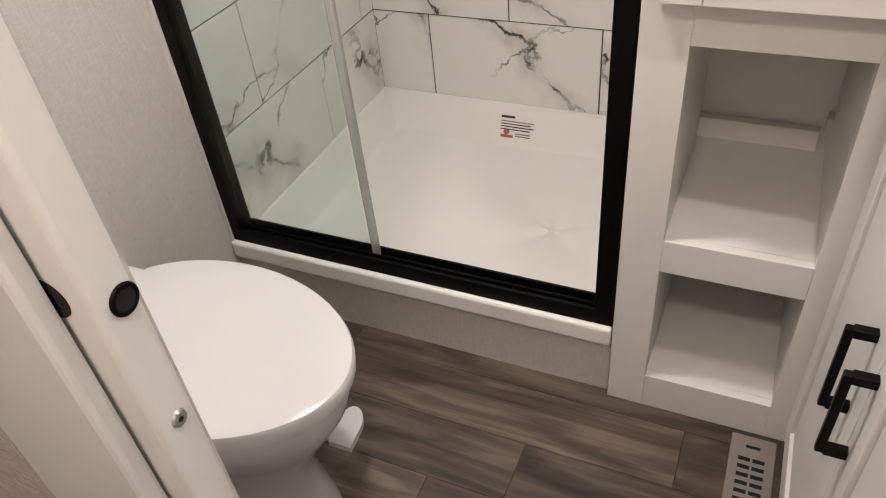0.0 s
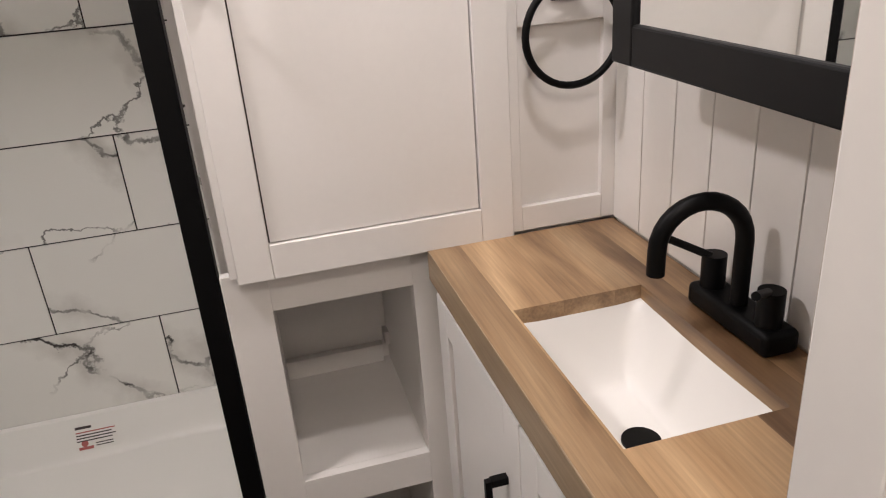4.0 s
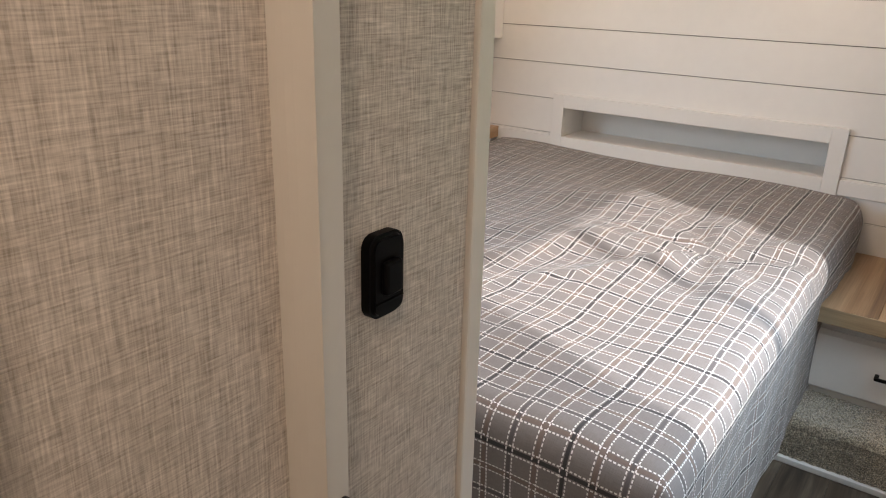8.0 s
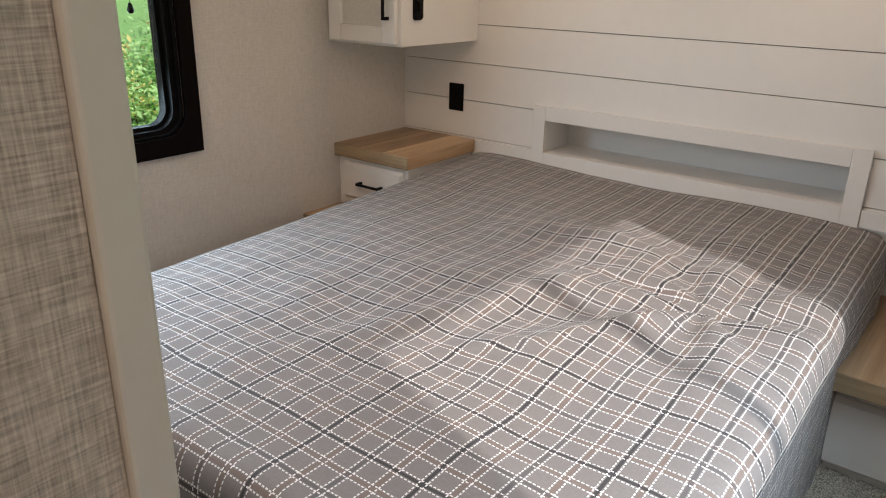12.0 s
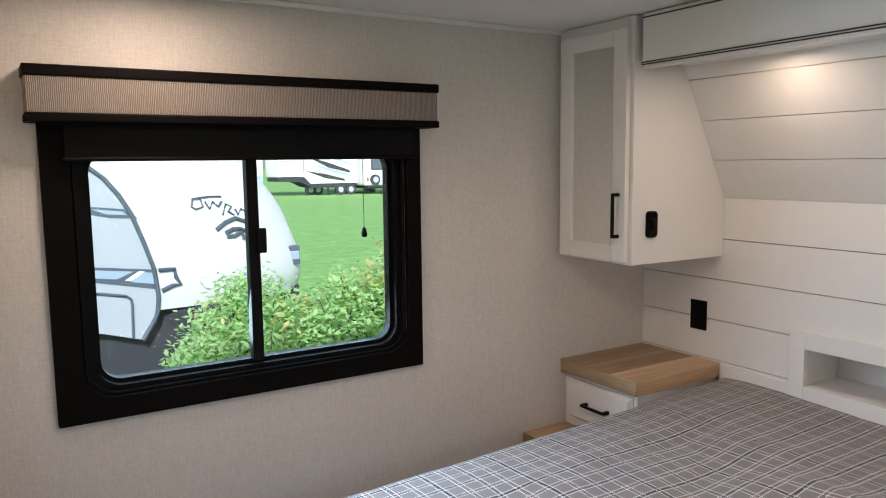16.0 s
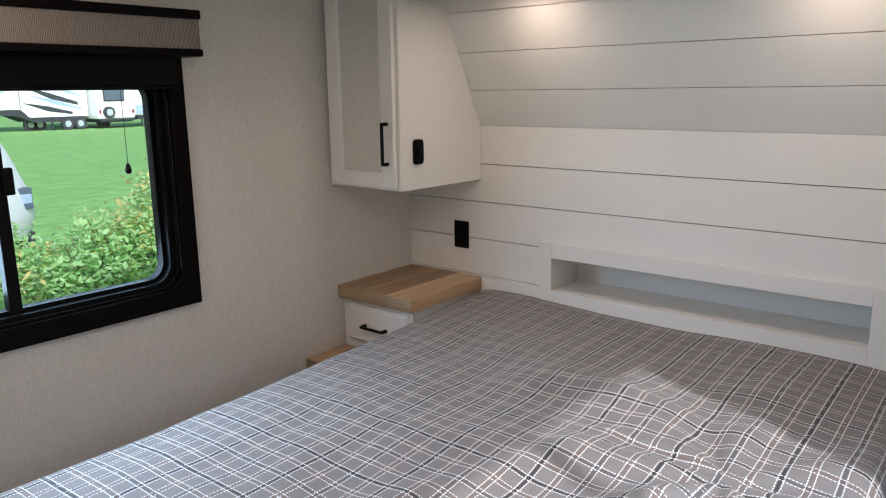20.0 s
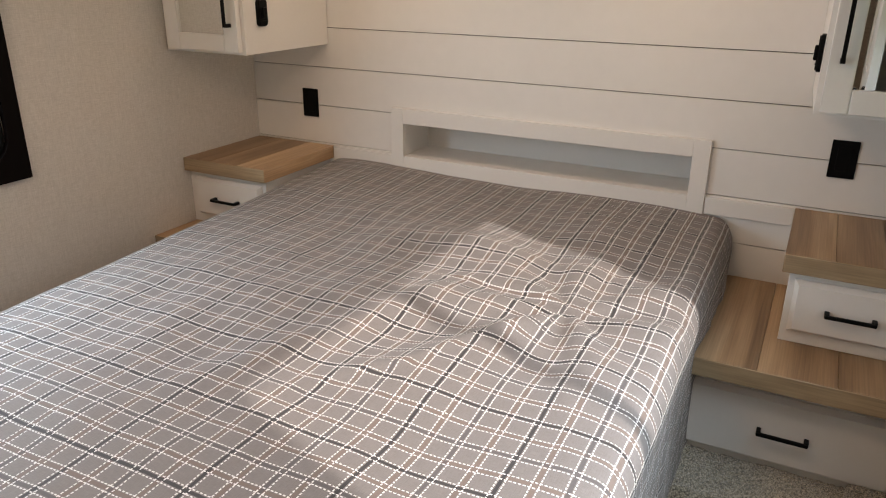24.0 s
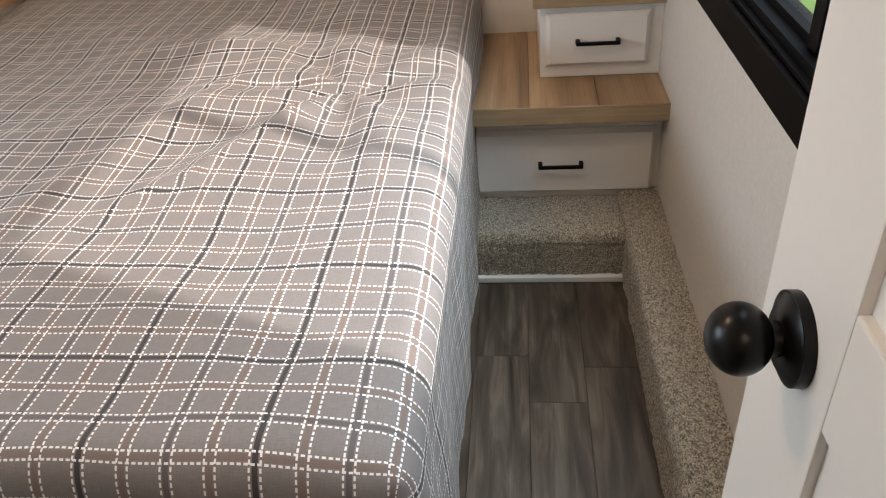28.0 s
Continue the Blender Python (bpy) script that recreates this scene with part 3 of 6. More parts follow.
# soffit between the upper cabinets
bm = bmesh.new()
bx(bm, 2.565, 2.585, -0.80, 0.80, 1.700, CEIL - 0.004, 0.002)
structure("trim_header", bm, M_PAINT, "white soffit board over the bed")
bm = bmesh.new()
bx(bm, 2.561, 2.565, -0.80, 0.80, 1.7115, 1.7145)
bx(bm, 2.561, 2.565, -0.80, 0.80, 1.7185, 1.7215)
bx(bm, 2.561, 2.565, -0.80, 0.80, CEIL - 0.018, CEIL - 0.0145)
structure("trim_header_line", bm, M_GAP, "thin dark reveal lines on the soffit board")
structure("trim_soffit", box(2.585, 2.80, -0.80, 0.80, 1.722, 1.745, 0.002), M_PAINT, "white soffit underside over the bed")

# bathroom / bedroom partition
structure("wall_partition", box(PART_A, PART_B - 0.002, HALL_B, YL, 0, CEIL), M_LINEN, "beige linen-textured partition wall")
structure("trim_partition_end", box(0.750, PART_B - 0.003, HALL_Y - 0.007, HALL_Y + 0.03, 0, CEIL, 0.003), M_TRIM, "cream corner moulding on the partition's end")
# hall wall of the bathroom
DOOR_L, DOOR_R = -0.232, 0.250
bm = box(0.2647, 0.490, -0.566, -0.557, 0, CEIL)
bx(bm, 0.305, 0.490, -0.556, HALL_B, 0, CEIL)
structure("wall_hall_right", bm, M_LINEN, "beige linen-textured hall wall")
structure("wall_hall_end", box(0.491, 0.7495, HALL_Y, HALL_B, 0, CEIL), M_LINEN, "beige linen-textured wall end inside the bedroom door")
structure("wall_hall_left", box(BATH_L - 0.06, DOOR_L - 0.125, -0.553, -0.541, 0, CEIL), M_LINEN, "beige linen-textured hall wall")
structure("wall_hall_left_inner", box(BATH_L, DOOR_L, -0.503, -0.492, 0, CEIL), M_LINEN_BED, "pale linen-textured bathroom side of the pocket wall")
structure("wall_hall_header", box(DOOR_L, DOOR_R, HALL_Y + 0.002, HALL_B - 0.002, 1.835, CEIL), M_LINEN, "beige linen-textured wall over the bathroom door")
structure("trim_bath_jamb_right", box(DOOR_R, 0.2645, -0.611, -0.557, 0, CEIL, 0.002), M_PAINT, "white bathroom door jamb")
structure("trim_bath_casing_left", box(DOOR_L - 0.125, DOOR_L, -0.558, -0.541, 0, CEIL, 0.005), M_PAINT, "white casing of the bathroom pocket door")
# bedroom door frame across the hall
structure("trim_bed_jamb_left", prism(bmesh.new(), [(0.486, -0.562), (0.4862, -0.567), (0.4870, -0.5725), (0.4885, -0.578), (0.4910, -0.584), (0.4975, -0.5965), (0.4990, -0.5962), (0.4996, -0.5945), (0.533, -0.585), (0.535, -0.583), (0.535, -0.544), (0.495, -0.544)], "z", 0, CEIL), M_TRIM, "cream bedroom door jamb with a strike plate", False)
structure("trim_bed_jamb_right", box(0.470, 0.500, YR, -1.042, 0, CEIL, 0.002), M_TRIM, "cream bedroom door jamb")
structure("trim_bed_header", box(0.470, 0.500, -1.042, -0.597, 1.835, CEIL, 0.002), M_TRIM, "cream bedroom door header")
# bathroom walls
structure("wall_bath_left", box(BATH_L - 0.06, BATH_L, -0.492, SH_Y, 0, CEIL), M_LINEN_BED, "pale grey linen-textured wall behind the toilet")
structure("wall_tower_side", box(-0.073, -0.060, SH_Y + 0.034, YL, 0, CEIL), M_PAINT, "white side panel between shower and linen tower")
SH_LX = -1.0
structure("trim_shower_left", box(BATH_L, SH_X0 + 0.004, SH_Y - 0.018, SH_Y - 0.012, 0.186, 1.72, 0.001), M_PAINT, "thin white trim strip beside the shower frame")
shower_wall = structure("wall_shower", bx(box(SH_LX - 0.03, -0.073, SH_BACK + 0.004, YL, 0, CEIL), SH_LX - 0.03, SH_LX - 0.004, SH_Y + 0.03, SH_BACK + 0.004, 0, CEIL), M_GROUT, "white marble-look tiled shower walls with dark joints")
structure("trim_ceiling_left", box(PART_B, 2.56, YL - 0.014, YL, CEIL - 0.016, CEIL, 0.004), M_PAINT, "white cove trim at the ceiling")


# ---- windows ----
def rounded(x0, x1, z0, z1, r, k=6):
    pts = []
    for cx, cz, a in ((x1 - r, z1 - r, 0), (x0 + r, z1 - r, 90), (x0 + r, z0 + r, 180), (x1 - r, z0 + r, 270)):
        for n in range(k + 1):
            t = radians(a + 90 * n / k)
            pts.append((cx + r * math.cos(t), cz + r * math.sin(t)))
    return pts


def ring(bm, outer, inner, y0, y1):
    """A closed band between two outlines with as many points, from y0 to y1."""
    k = len(outer)
    vs = [[bm.verts.new((p[0], y, p[1])) for p in loop] for loop in (outer, inner) for y in (y0, y1)]
    for n in range(k):
        m = (n + 1) % k
        o0, o1, i0, i1 = vs
        bm.faces.new((o0[n], o0[m], i0[m], i0[n]))
        bm.faces.new((o1[m], o1[n], i1[n], i1[m]))
        bm.faces.new((o0[m], o0[n], o1[n], o1[m]))
        bm.faces.new((i0[n], i0[m], i1[m], i1[n]))
    bmesh.ops.recalc_face_normals(bm, faces=bm.faces[:])
    return bm


def window(name, outer, glass_box, mull, wall_y, inward, label, pane, clear, rail=0.016):
    """A dark window: broad trim on the wall, stepped inner frame, two panes and the meeting rail."""
    x0, x1, z0, z1 = outer
    g0, g1, h0, h1 = glass_box
    s = inward
    win = thing(name, ((x0 + x1) / 2, wall_y, z0), label, "", "", "structure")
    part("window_trim", ring(bmesh.new(), rounded(x0, x1, z0, z1, 0.004), rounded(g0 - 0.045, g1 + 0.045, h0 - 0.035, h1 + 0.04, 0.075), wall_y, wall_y + s * 0.016), M_BROWNB, win, "dark brown flat window trim")
    f = part("window_frame", ring(bmesh.new(), rounded(g0 - 0.05, g1 + 0.05, h0 - 0.04, h1 + 0.045, 0.08), rounded(g0 - 0.012, g1 + 0.012, h0 - 0.012, h1 + 0.012, 0.062), wall_y - s * 0.066, wall_y - s * 0.006), M_BLACKP, win, "black aluminium window frame")
    part("window_gasket", ring(bmesh.new(), rounded(g0 - 0.014, g1 + 0.014, h0 - 0.014, h1 + 0.014, 0.062), rounded(g0, g1, h0, h1, 0.05), wall_y - s * 0.06, wall_y - s * 0.028), M_BLACK, win)
    part("sash_track", ring(bmesh.new(), rounded(g0 - 0.040, g1 + 0.040, h0 - 0.032, h1 + 0.034, 0.07), rounded(g0 - 0.030, g1 + 0.030, h0 - 0.026, h1 + 0.026, 0.066), wall_y - s * 0.02, wall_y + s * 0.006), M_BLACKP, win)
    bm = bx(bmesh.new(), mull - rail, mull + rail, min(wall_y - s * 0.055, wall_y - s * 0.02), max(wall_y - s * 0.055, wall_y - s * 0.02), h0 - 0.01, h1 + 0.01, 0.003)
    part("meeting_rail", bm, M_BLACK, win)
    lz = h0 + 0.58 * (h1 - h0)
    part("sash_latch", bx(bmesh.new(), mull + 0.004, mull + 0.03, min(wall_y - s * 0.02, wall_y), max(wall_y - s * 0.02, wall_y), lz - 0.035, lz + 0.035, 0.004), M_BLACKP, win)
    for a, c, off in ((g0 - 0.01, mull, 0.046), (mull, g1 + 0.01, 0.036)):
        p = part("pane", bx(bmesh.new(), a, c, min(wall_y - s * off, wall_y - s * (off - 0.004)), max(wall_y - s * off, wall_y - s * (off - 0.004)), h0 - 0.01, h1 + 0.01), pane, win)
        p.visible_shadow = not clear
    return win


w1 = window("window_1", (0.93, 1.98, 0.775, 1.535), (1.04, 1.885, 0.868, 1.455), 1.455, YL, -1, "dark-framed sliding trailer window looking onto grass", M_PANE, True)
w2 = window("window_2", (0.99, 2.262, 0.775, 1.545), (1.11, 2.200, 0.872, 1.45), 1.64, YR, 1, "dark-framed sliding trailer window with a red emergency latch", M_PANE_T, False, 0.020)
bm = bmesh.new()
bx(bm, 2.197, 2.208, YR + 0.0, YR + 0.012, 0.958, 1.018, 0.003)
prism(bm, [(2.198, 0.954), (2.205, 0.951), (2.210, 1.016), (2.194, 1.022)], "y", YR + 0.006, YR + 0.016)
rod(bm, (2.203, YR, 1.012), (2.203, YR + 0.022, 1.012), 0.007, 14)
part("emergency_latch", bm, M_RED, w2, "red emergency exit latch")

val = thing("window_valance", (1.45, YL, 1.526), "box valance in ribbed taupe fabric with dark bands", "valance")
part("fabric_panel", bx(bmesh.new(), 0.907, 2.0, 1.088, YL, 1.545, 1.632, 0.004), M_RIB, val, "ribbed taupe fabric")
part("top_band", bx(bmesh.new(), 0.903, 2.004, 1.083, YL, 1.630, 1.656, 0.004), M_BROWNB, val, "dark brown fabric band")
part("bottom_band", bx(bmesh.new(), 0.903, 2.004, 1.083, YL, 1.526, 1.547, 0.004), M_BROWNB, val, "dark brown fabric band")
bl = thing("roller_blind", (1.45, 1.14, 1.45), "black roller blind pulled up behind the valance", "blind")
bm = bmesh.new()
bx(bm, 0.985, 1.945, 1.138, 1.144, 1.440, 1.53)
part("blind_cloth", bm, M_BLACKP, bl)
part("hem_bar", rod(bmesh.new(), (0.98, 1.139, 1.440), (1.95, 1.139, 1.440), 0.006), M_BLACK, bl)
part("pull_cord", rod(bmesh.new(), (1.769, 1.139, 1.23), (1.769, 1.139, 1.440), 0.0009, 6), M_BLACK, bl)
bm = rod(bmesh.new(), (1.769, 1.139, 1.212), (1.769, 1.139, 1.232), 0.010, 14, 0.004)
rod(bm, (1.769, 1.139, 1.204), (1.769, 1.139, 1.212), 0.006, 14, 0.010)
part("cord_knob", bm, M_BLACKP, bl)


# ---- bed ----
BX0, BX1, BY0, BY1, BZ = 1.127, 2.985, -0.690, 0.828, 0.585
DROP = 0.450


def bed_cover():
    """A fitted plaid cover: cloth laid over the mattress and folded down at foot and sides, with creases."""
    r = 0.050
    def fold(s):
        """Along-cloth distance past an edge to (in, down)."""
        if s <= 0:
            return s, 0.0
        arc = r * math.pi / 2
        if s < arc:
            t = s / r
            return r * math.sin(t), r * (1 - math.cos(t))
        return r, r + (s - arc)
    nx, ny = 300, 240
    L, W = BX1 - BX0, BY1 - BY0
    us = [-(DROP) + (L + DROP) * n / nx for n in range(nx + 1)]
    vs = [-(DROP) + (W + 2 * DROP) * n / ny for n in range(ny + 1)]
    bm = bmesh.new()
    uvl = bm.loops.layers.uv.new("cloth")
    grid = []
    knot = Vector((2.19, -0.42))
    creases = [([(2.19, -0.42), (2.24, -0.27), (2.215, -0.13), (2.17, 0.07)], 0.015, 0.022),
               ([(2.12, -0.43), (1.935, -0.30), (1.78, -0.20), (1.72, -0.10), (1.52, 0.04)], 0.016, 0.024),
               ([(2.19, -0.42), (2.33, -0.46), (2.47, -0.51), (2.62, -0.50)], 0.013, 0.022),
               ([(2.17, -0.44), (2.02, -0.52), (1.84, -0.56)], 0.007, 0.020)]

    def crease(x, y, pts, tall, wide):
        """Height of a fold along a bent line: steep on one side, easing out on the other and at its ends."""
        best, at, sign = 9.0, 0.0, 1.0
        for k in range(len(pts) - 1):
            ax, ay = pts[k]
            ex, ey = pts[k + 1][0] - ax, pts[k + 1][1] - ay
            q = min(1.0, max(0.0, ((x - ax) * ex + (y - ay) * ey) / (ex * ex + ey * ey)))
            d = math.hypot(x - ax - q * ex, y - ay - q * ey)
            if d < best:
                best, at, sign = d, (k + q) / (len(pts) - 1), (ex * (y - ay) - ey * (x - ax))
        if best > 0.15:
            return 0.0
        w = wide * (0.6 if sign > 0 else 1.7)
        return 0.75 * tall * math.exp(-(best / w) ** 1.6) * min(1.0, 0.3 + at * 4) * min(1.0, (1 - at) * 2.5)
    for u in us:
        row = []
        for v in vs:
            ox, dx = fold(-(u - r))
            x = BX0 + r - ox if u < r else BX0 + u
            dn = dx if u < r else 0.0
            if v < r:
                oy, dy = fold(-(v - r))
                y, dn2 = BY0 + r - oy, dy
            elif v > W - r:
                oy, dy = fold(v - (W - r))
                y, dn2 = BY1 - r + oy, dy
            else:
                y, dn2 = BY0 + v, 0.0
            if dn > 0 and dn2 > 0:
                # corner: ease the cloth round the foot corner
                k = max(dn, dn2)
                ex = (ox if u < r else 0) / r
                ey = oy / r
                f = math.hypot(ex, ey)
                if f > 1:
                    x = BX0 + r - r * ex / f
                    y = (BY0 + r - r * ey / f) if v < r else (BY1 - r + r * ey / f)
                down = k
            else:
                down = max(dn, dn2)
            down = min(down, DROP - 0.02 if dn2 >= dn else 0.205)
            z = BZ - down
            top = max(0.0, 1 - down / 0.06)
            p = Vector((x, y, 0))
            crown = 0.018 * (1 - ((y - (BY0 + BY1) / 2) / (W / 2)) ** 8) + 0.048 * max(0, (x - 1.6) / 1.4) + 0.016 * max(0, (x - 1.9) / 1.1) * min(1.0, max(0.0, (y - 0.3) / 0.4))
            wob = 0.014 * noise.noise((x * 2.3, y * 2.9, 1.0)) + 0.008 * noise.noise((x * 6, y * 7, 4.0))
            wob *= min(1.0, max(0.15, (2.95 - x) / 0.4)) * min(1.0, max(0.2, (BY1 - y) / 0.3))
            d = p.xy - knot
            ang = math.atan2(d.y, d.x)
            rad = d.length
            pull = 0.026 * math.sin(ang * 7 + 1.1 + 2 * noise.noise((x * 2, y * 2, 8))) * rad * math.exp(-rad / 0.28) / 0.28
            dip = -0.016 * math.exp(-((rad / 0.10) ** 2))
            ridge = 0.012 * math.exp(-(((y + 0.05 + 0.45 * (x - 2.0)) / 0.05) ** 2)) * math.exp(-(((x - 1.95) / 0.45) ** 2))
            ridge += 0.010 * math.exp(-(((x - 2.44 - 0.15 * y) / 0.04) ** 2)) * math.exp(-(((y + 0.15) / 0.35) ** 2))
            for way, tall in ((2.75, 0.007), (3.45, 0.006), (4.15, 0.005), (1.25, 0.005), (0.35, 0.004)):
                side = rad * math.sin(ang - way)
                if math.cos(ang - way) > 0:
                    ridge += tall * math.exp(-((side + 0.02 * noise.noise((rad * 6, way, 2.0))) / 0.02) ** 2) * math.exp(-rad / 0.45) * min(1.0, rad / 0.08)
            cx, cy = x + 0.02 * noise.noise((x * 5, y * 5, 6)), y + 0.02 * noise.noise((x * 5, y * 5, 7))
            ridge += sum(crease(cx, cy, *c) for c in creases)
            z += top * (crown + wob + pull + dip + ridge)
            if down > 0.03:
                s = min(1, (down - 0.03) / 0.1)
                sway = 0.012 * noise.noise((x * 5, y * 5, down * 3)) + 0.006 * noise.noise((x * 13, y * 13, 2))
                if dn >= dn2:
                    x -= s * sway
                else:
                    y += s * (sway + 0.012 * down) * (-1 if v < r else 1)
            row.append((bm.verts.new((x, y, z)), u, v))
        grid.append(row)
    for i in range(nx):
        for j in range(ny):
            c = (grid[i][j], grid[i + 1][j], grid[i + 1][j + 1], grid[i][j + 1])
            try:
                f = bm.faces.new([k[0] for k in c])
            except ValueError:
                continue
            for loop, k in zip(f.loops, c):
                wig = 0.004 * noise.noise((k[1] * 5, k[2] * 5, 3.0))
                loop[uvl].uv = (k[1] - 0.184 + wig, k[2] - 0.181 + wig)
    bmesh.ops.recalc_face_normals(bm, faces=bm.faces[:])
    return bm


bed = thing("bed", (2.0, 0.05, 0.0), "mattress with a creased grey plaid cover on a low base", "bed")
cover = part("plaid_cover", bed_cover(), M_CLOTH, bed, "grey plaid cover with white dotted checks")
part("mattress", box(BX0 + 0.05, BX1, BY0 + 0.05, BY1 - 0.05, 0.385, BZ - 0.045, 0.03), M_BASE, bed)
part("bed_base", box(BX0 + 0.09, BX1, BY0 + 0.03, BY1 - 0.06, 0.0, 0.385, 0.004), M_BASE, bed, "grey bed base board")
part("base_trim", box(BX0 + 0.082, BX0 + 0.115, BY0 + 0.022, BY0 + 0.05, 0.0, 0.38, 0.003), M_PAINT, bed, "white corner trim")

# ---- headboard niche ----
hb = thing("headboard_niche", (XH, -0.015, 0.62), "white framed open shelf niche set into the head wall", "shelf")
bm = bmesh.new()
HX = XH - 0.020
framed(bm, "x", HX, 0.016, -0.588, 0.540, 0.560, 0.876, 0.052, 0.056, 0.140, 0.002)
part("niche_frame", bm, M_PAINT, hb)
for nm, a, c, e, g in (("niche_side", NI[0] - 0.008, NI[0], NI[2], NI[3]), ("niche_side", NI[1], NI[1] + 0.008, NI[2], NI[3]), ("niche_shelf", NI[0] - 0.008, NI[1] + 0.008, NI[2] - 0.008, NI[2]), ("niche_top", NI[0] - 0.008, NI[1] + 0.008, NI[3], NI[3] + 0.008)):
    part(nm, box(XH - 0.0035, XH + 0.176, a, c, e, g), M_PAINT, hb)
part("niche_back", box(XH + 0.176, XH + 0.182, NI[0] - 0.008, NI[1] + 0.008, NI[2] - 0.008, NI[3] + 0.008), M_PAINT, hb)
for a, c in ((-0.845, -0.588), (0.540, 0.806)):
    part("ledge_moulding", box(XH - 0.016, XH - 0.0045, a, c, 0.645, 0.700, 0.003), M_PAINT, hb)


# ---- bedside furniture ----
def drawer_front(parent, x, y0, y1, z0, z1, handle_len):
    """A white drawer front that faces -x, with a bevelled rim and a black pull."""
    a, w = x - 0.019, 0.011
    bm = bmesh.new()
    rim = [bm.verts.new((x - 0.006, y, z)) for y, z in ((y0, z0), (y1, z0), (y1, z1), (y0, z1))]
    top = [bm.verts.new((a, y, z)) for y, z in ((y0 + w, z0 + w), (y1 - w, z0 + w), (y1 - w, z1 - w), (y0 + w, z1 - w))]
    back = [bm.verts.new((x, y, z)) for y, z in ((y0, z0), (y1, z0), (y1, z1), (y0, z1))]
    for k in range(4):
        m = (k + 1) % 4
        bm.faces.new((rim[k], rim[m], top[m], top[k]))
        bm.faces.new((back[k], back[m], rim[m], rim[k]))
    bm.faces.new(top)
    bm.faces.new(back)
    bmesh.ops.recalc_face_normals(bm, faces=bm.faces[:])
    d = part("drawer_front", bm, M_PAINT, parent, "", False)
    bar_handle(d, x - 0.019, (y0 + y1) / 2, (z0 + z1) / 2, handle_len, "y", (-1, 0, 0))
    return d


def planked(name, x0, lo, hi, z0, z1, label, category, group):
    """A wood top printed as boards side by side, with a front edge."""
    t = thing(name, ((x0 + XH) / 2, (lo + hi) / 2, z0), label, category, group)
    n = 3
    for k in range(n):
        a, c = lo + (hi - lo) * k / n, lo + (hi - lo) * (k + 1) / n
        part("board", box(x0 + 0.004, XH - 0.005, a + 0.0003, c - 0.0003, z0, z1, 0.0012, 1), M_WOOD, t)
    part("front_edge", box(x0, x0 + 0.004, lo, hi, z0, z1, 0.0015, 1), M_WOODY, t)
    return t


def bedside(side):
    """Bedside steps on one side: low drawer chest with a wood top, and a small drawer chest on it with another."""
    s = side
    wall, inner, inner_up = (YR, -0.655, -0.845) if s < 0 else (YL, 0.70, 0.808)
    lo, hi = min(wall, inner), max(wall, inner)
    t = thing("bedside_chest", (2.72, (lo + hi) / 2, 0.0), "low white drawer chest beside the bed", "chest", "bedside chests")
    part("body", box(2.475, XH - 0.005, lo, hi, 0.0, 0.404, 0.002), M_PAINT, t)
    drawer_front(t, 2.475, min(wall - s * 0.016, inner + s * 0.008), max(wall - s * 0.016, inner + s * 0.008), 0.165, 0.359, 0.122)
    planked("wood_top", 2.398, lo, hi, 0.405, 0.454, "oak-look wood top on the low bedside chest", "worktop", "bedside tops")
    lo, hi = min(wall, inner_up), max(wall, inner_up)
    t = thing("nightstand", (2.8, (lo + hi) / 2, 0.454), "small white one-drawer bedside unit", "nightstand", "bedside drawers")
    part("body", box(2.600, XH - 0.005, min(wall, inner_up - s * -0.018), max(wall, inner_up - s * -0.018), 0.4545, 0.6525, 0.002), M_PAINT, t)
    drawer_front(t, 2.600, min(wall - s * 0.034, inner_up + s * 0.034), max(wall - s * 0.034, inner_up + s * 0.034), 0.489, 0.632, 0.116)
    planked("wood_top", 2.572, lo, hi, 0.653, 0.701, "thick oak-look wood top on the bedside unit", "worktop", "bedside tops")


bedside(-1)
bedside(1)

# carpeted step and ledge by the right wall
st = thing("carpet_step", (2.36, -0.87, 0.0), "step covered in speckled grey-brown carpet", "step")


def furry(x0, x1, y0, y1, z0, z1, seed, cell=0.0045):
    """A carpeted block: rounded upper edges and a shaggy pile, as a fine sheet over its top and sides."""
    r = 0.022
    bm = bmesh.new()
    def axis(a, c):
        k = max(2, int((c - a) / cell))
        return [a + (c - a) * n / k for n in range(k + 1)]
    def pile(p):
        q = p + 0.0050 * noise.noise_vector(p * 105 + Vector((seed, 0, 0))) + 0.004 * noise.noise_vector(p * 16)
        q.z = max(q.z, z0)
        return q
    def sheet(us, vs, at):
        g = [[bm.verts.new(pile(at(u, v))) for v in vs] for u in us]
        for a, c in zip(g, g[1:]):
            for n in range(len(vs) - 1):
                bm.faces.new((a[n], c[n], c[n + 1], a[n + 1]))
    def soft(u, v):
        ex, ey = max(0, r - (u - x0)), max(0, r - (y1 - v))
        e = min(r, math.hypot(ex, ey))
        return Vector((u, v, z1 - r + math.sqrt(r * r - e * e)))
    sheet(axis(x0, x1), axis(y0, y1), soft)
    zs = axis(z0, z1 - r)
    sheet(axis(y0, y1), zs, lambda u, v: Vector((x0, u, v)))
    sheet(axis(x0, x1), zs, lambda u, v: Vector((u, y1, v)))
    bmesh.ops.recalc_face_normals(bm, faces=bm.faces[:])
    return bm


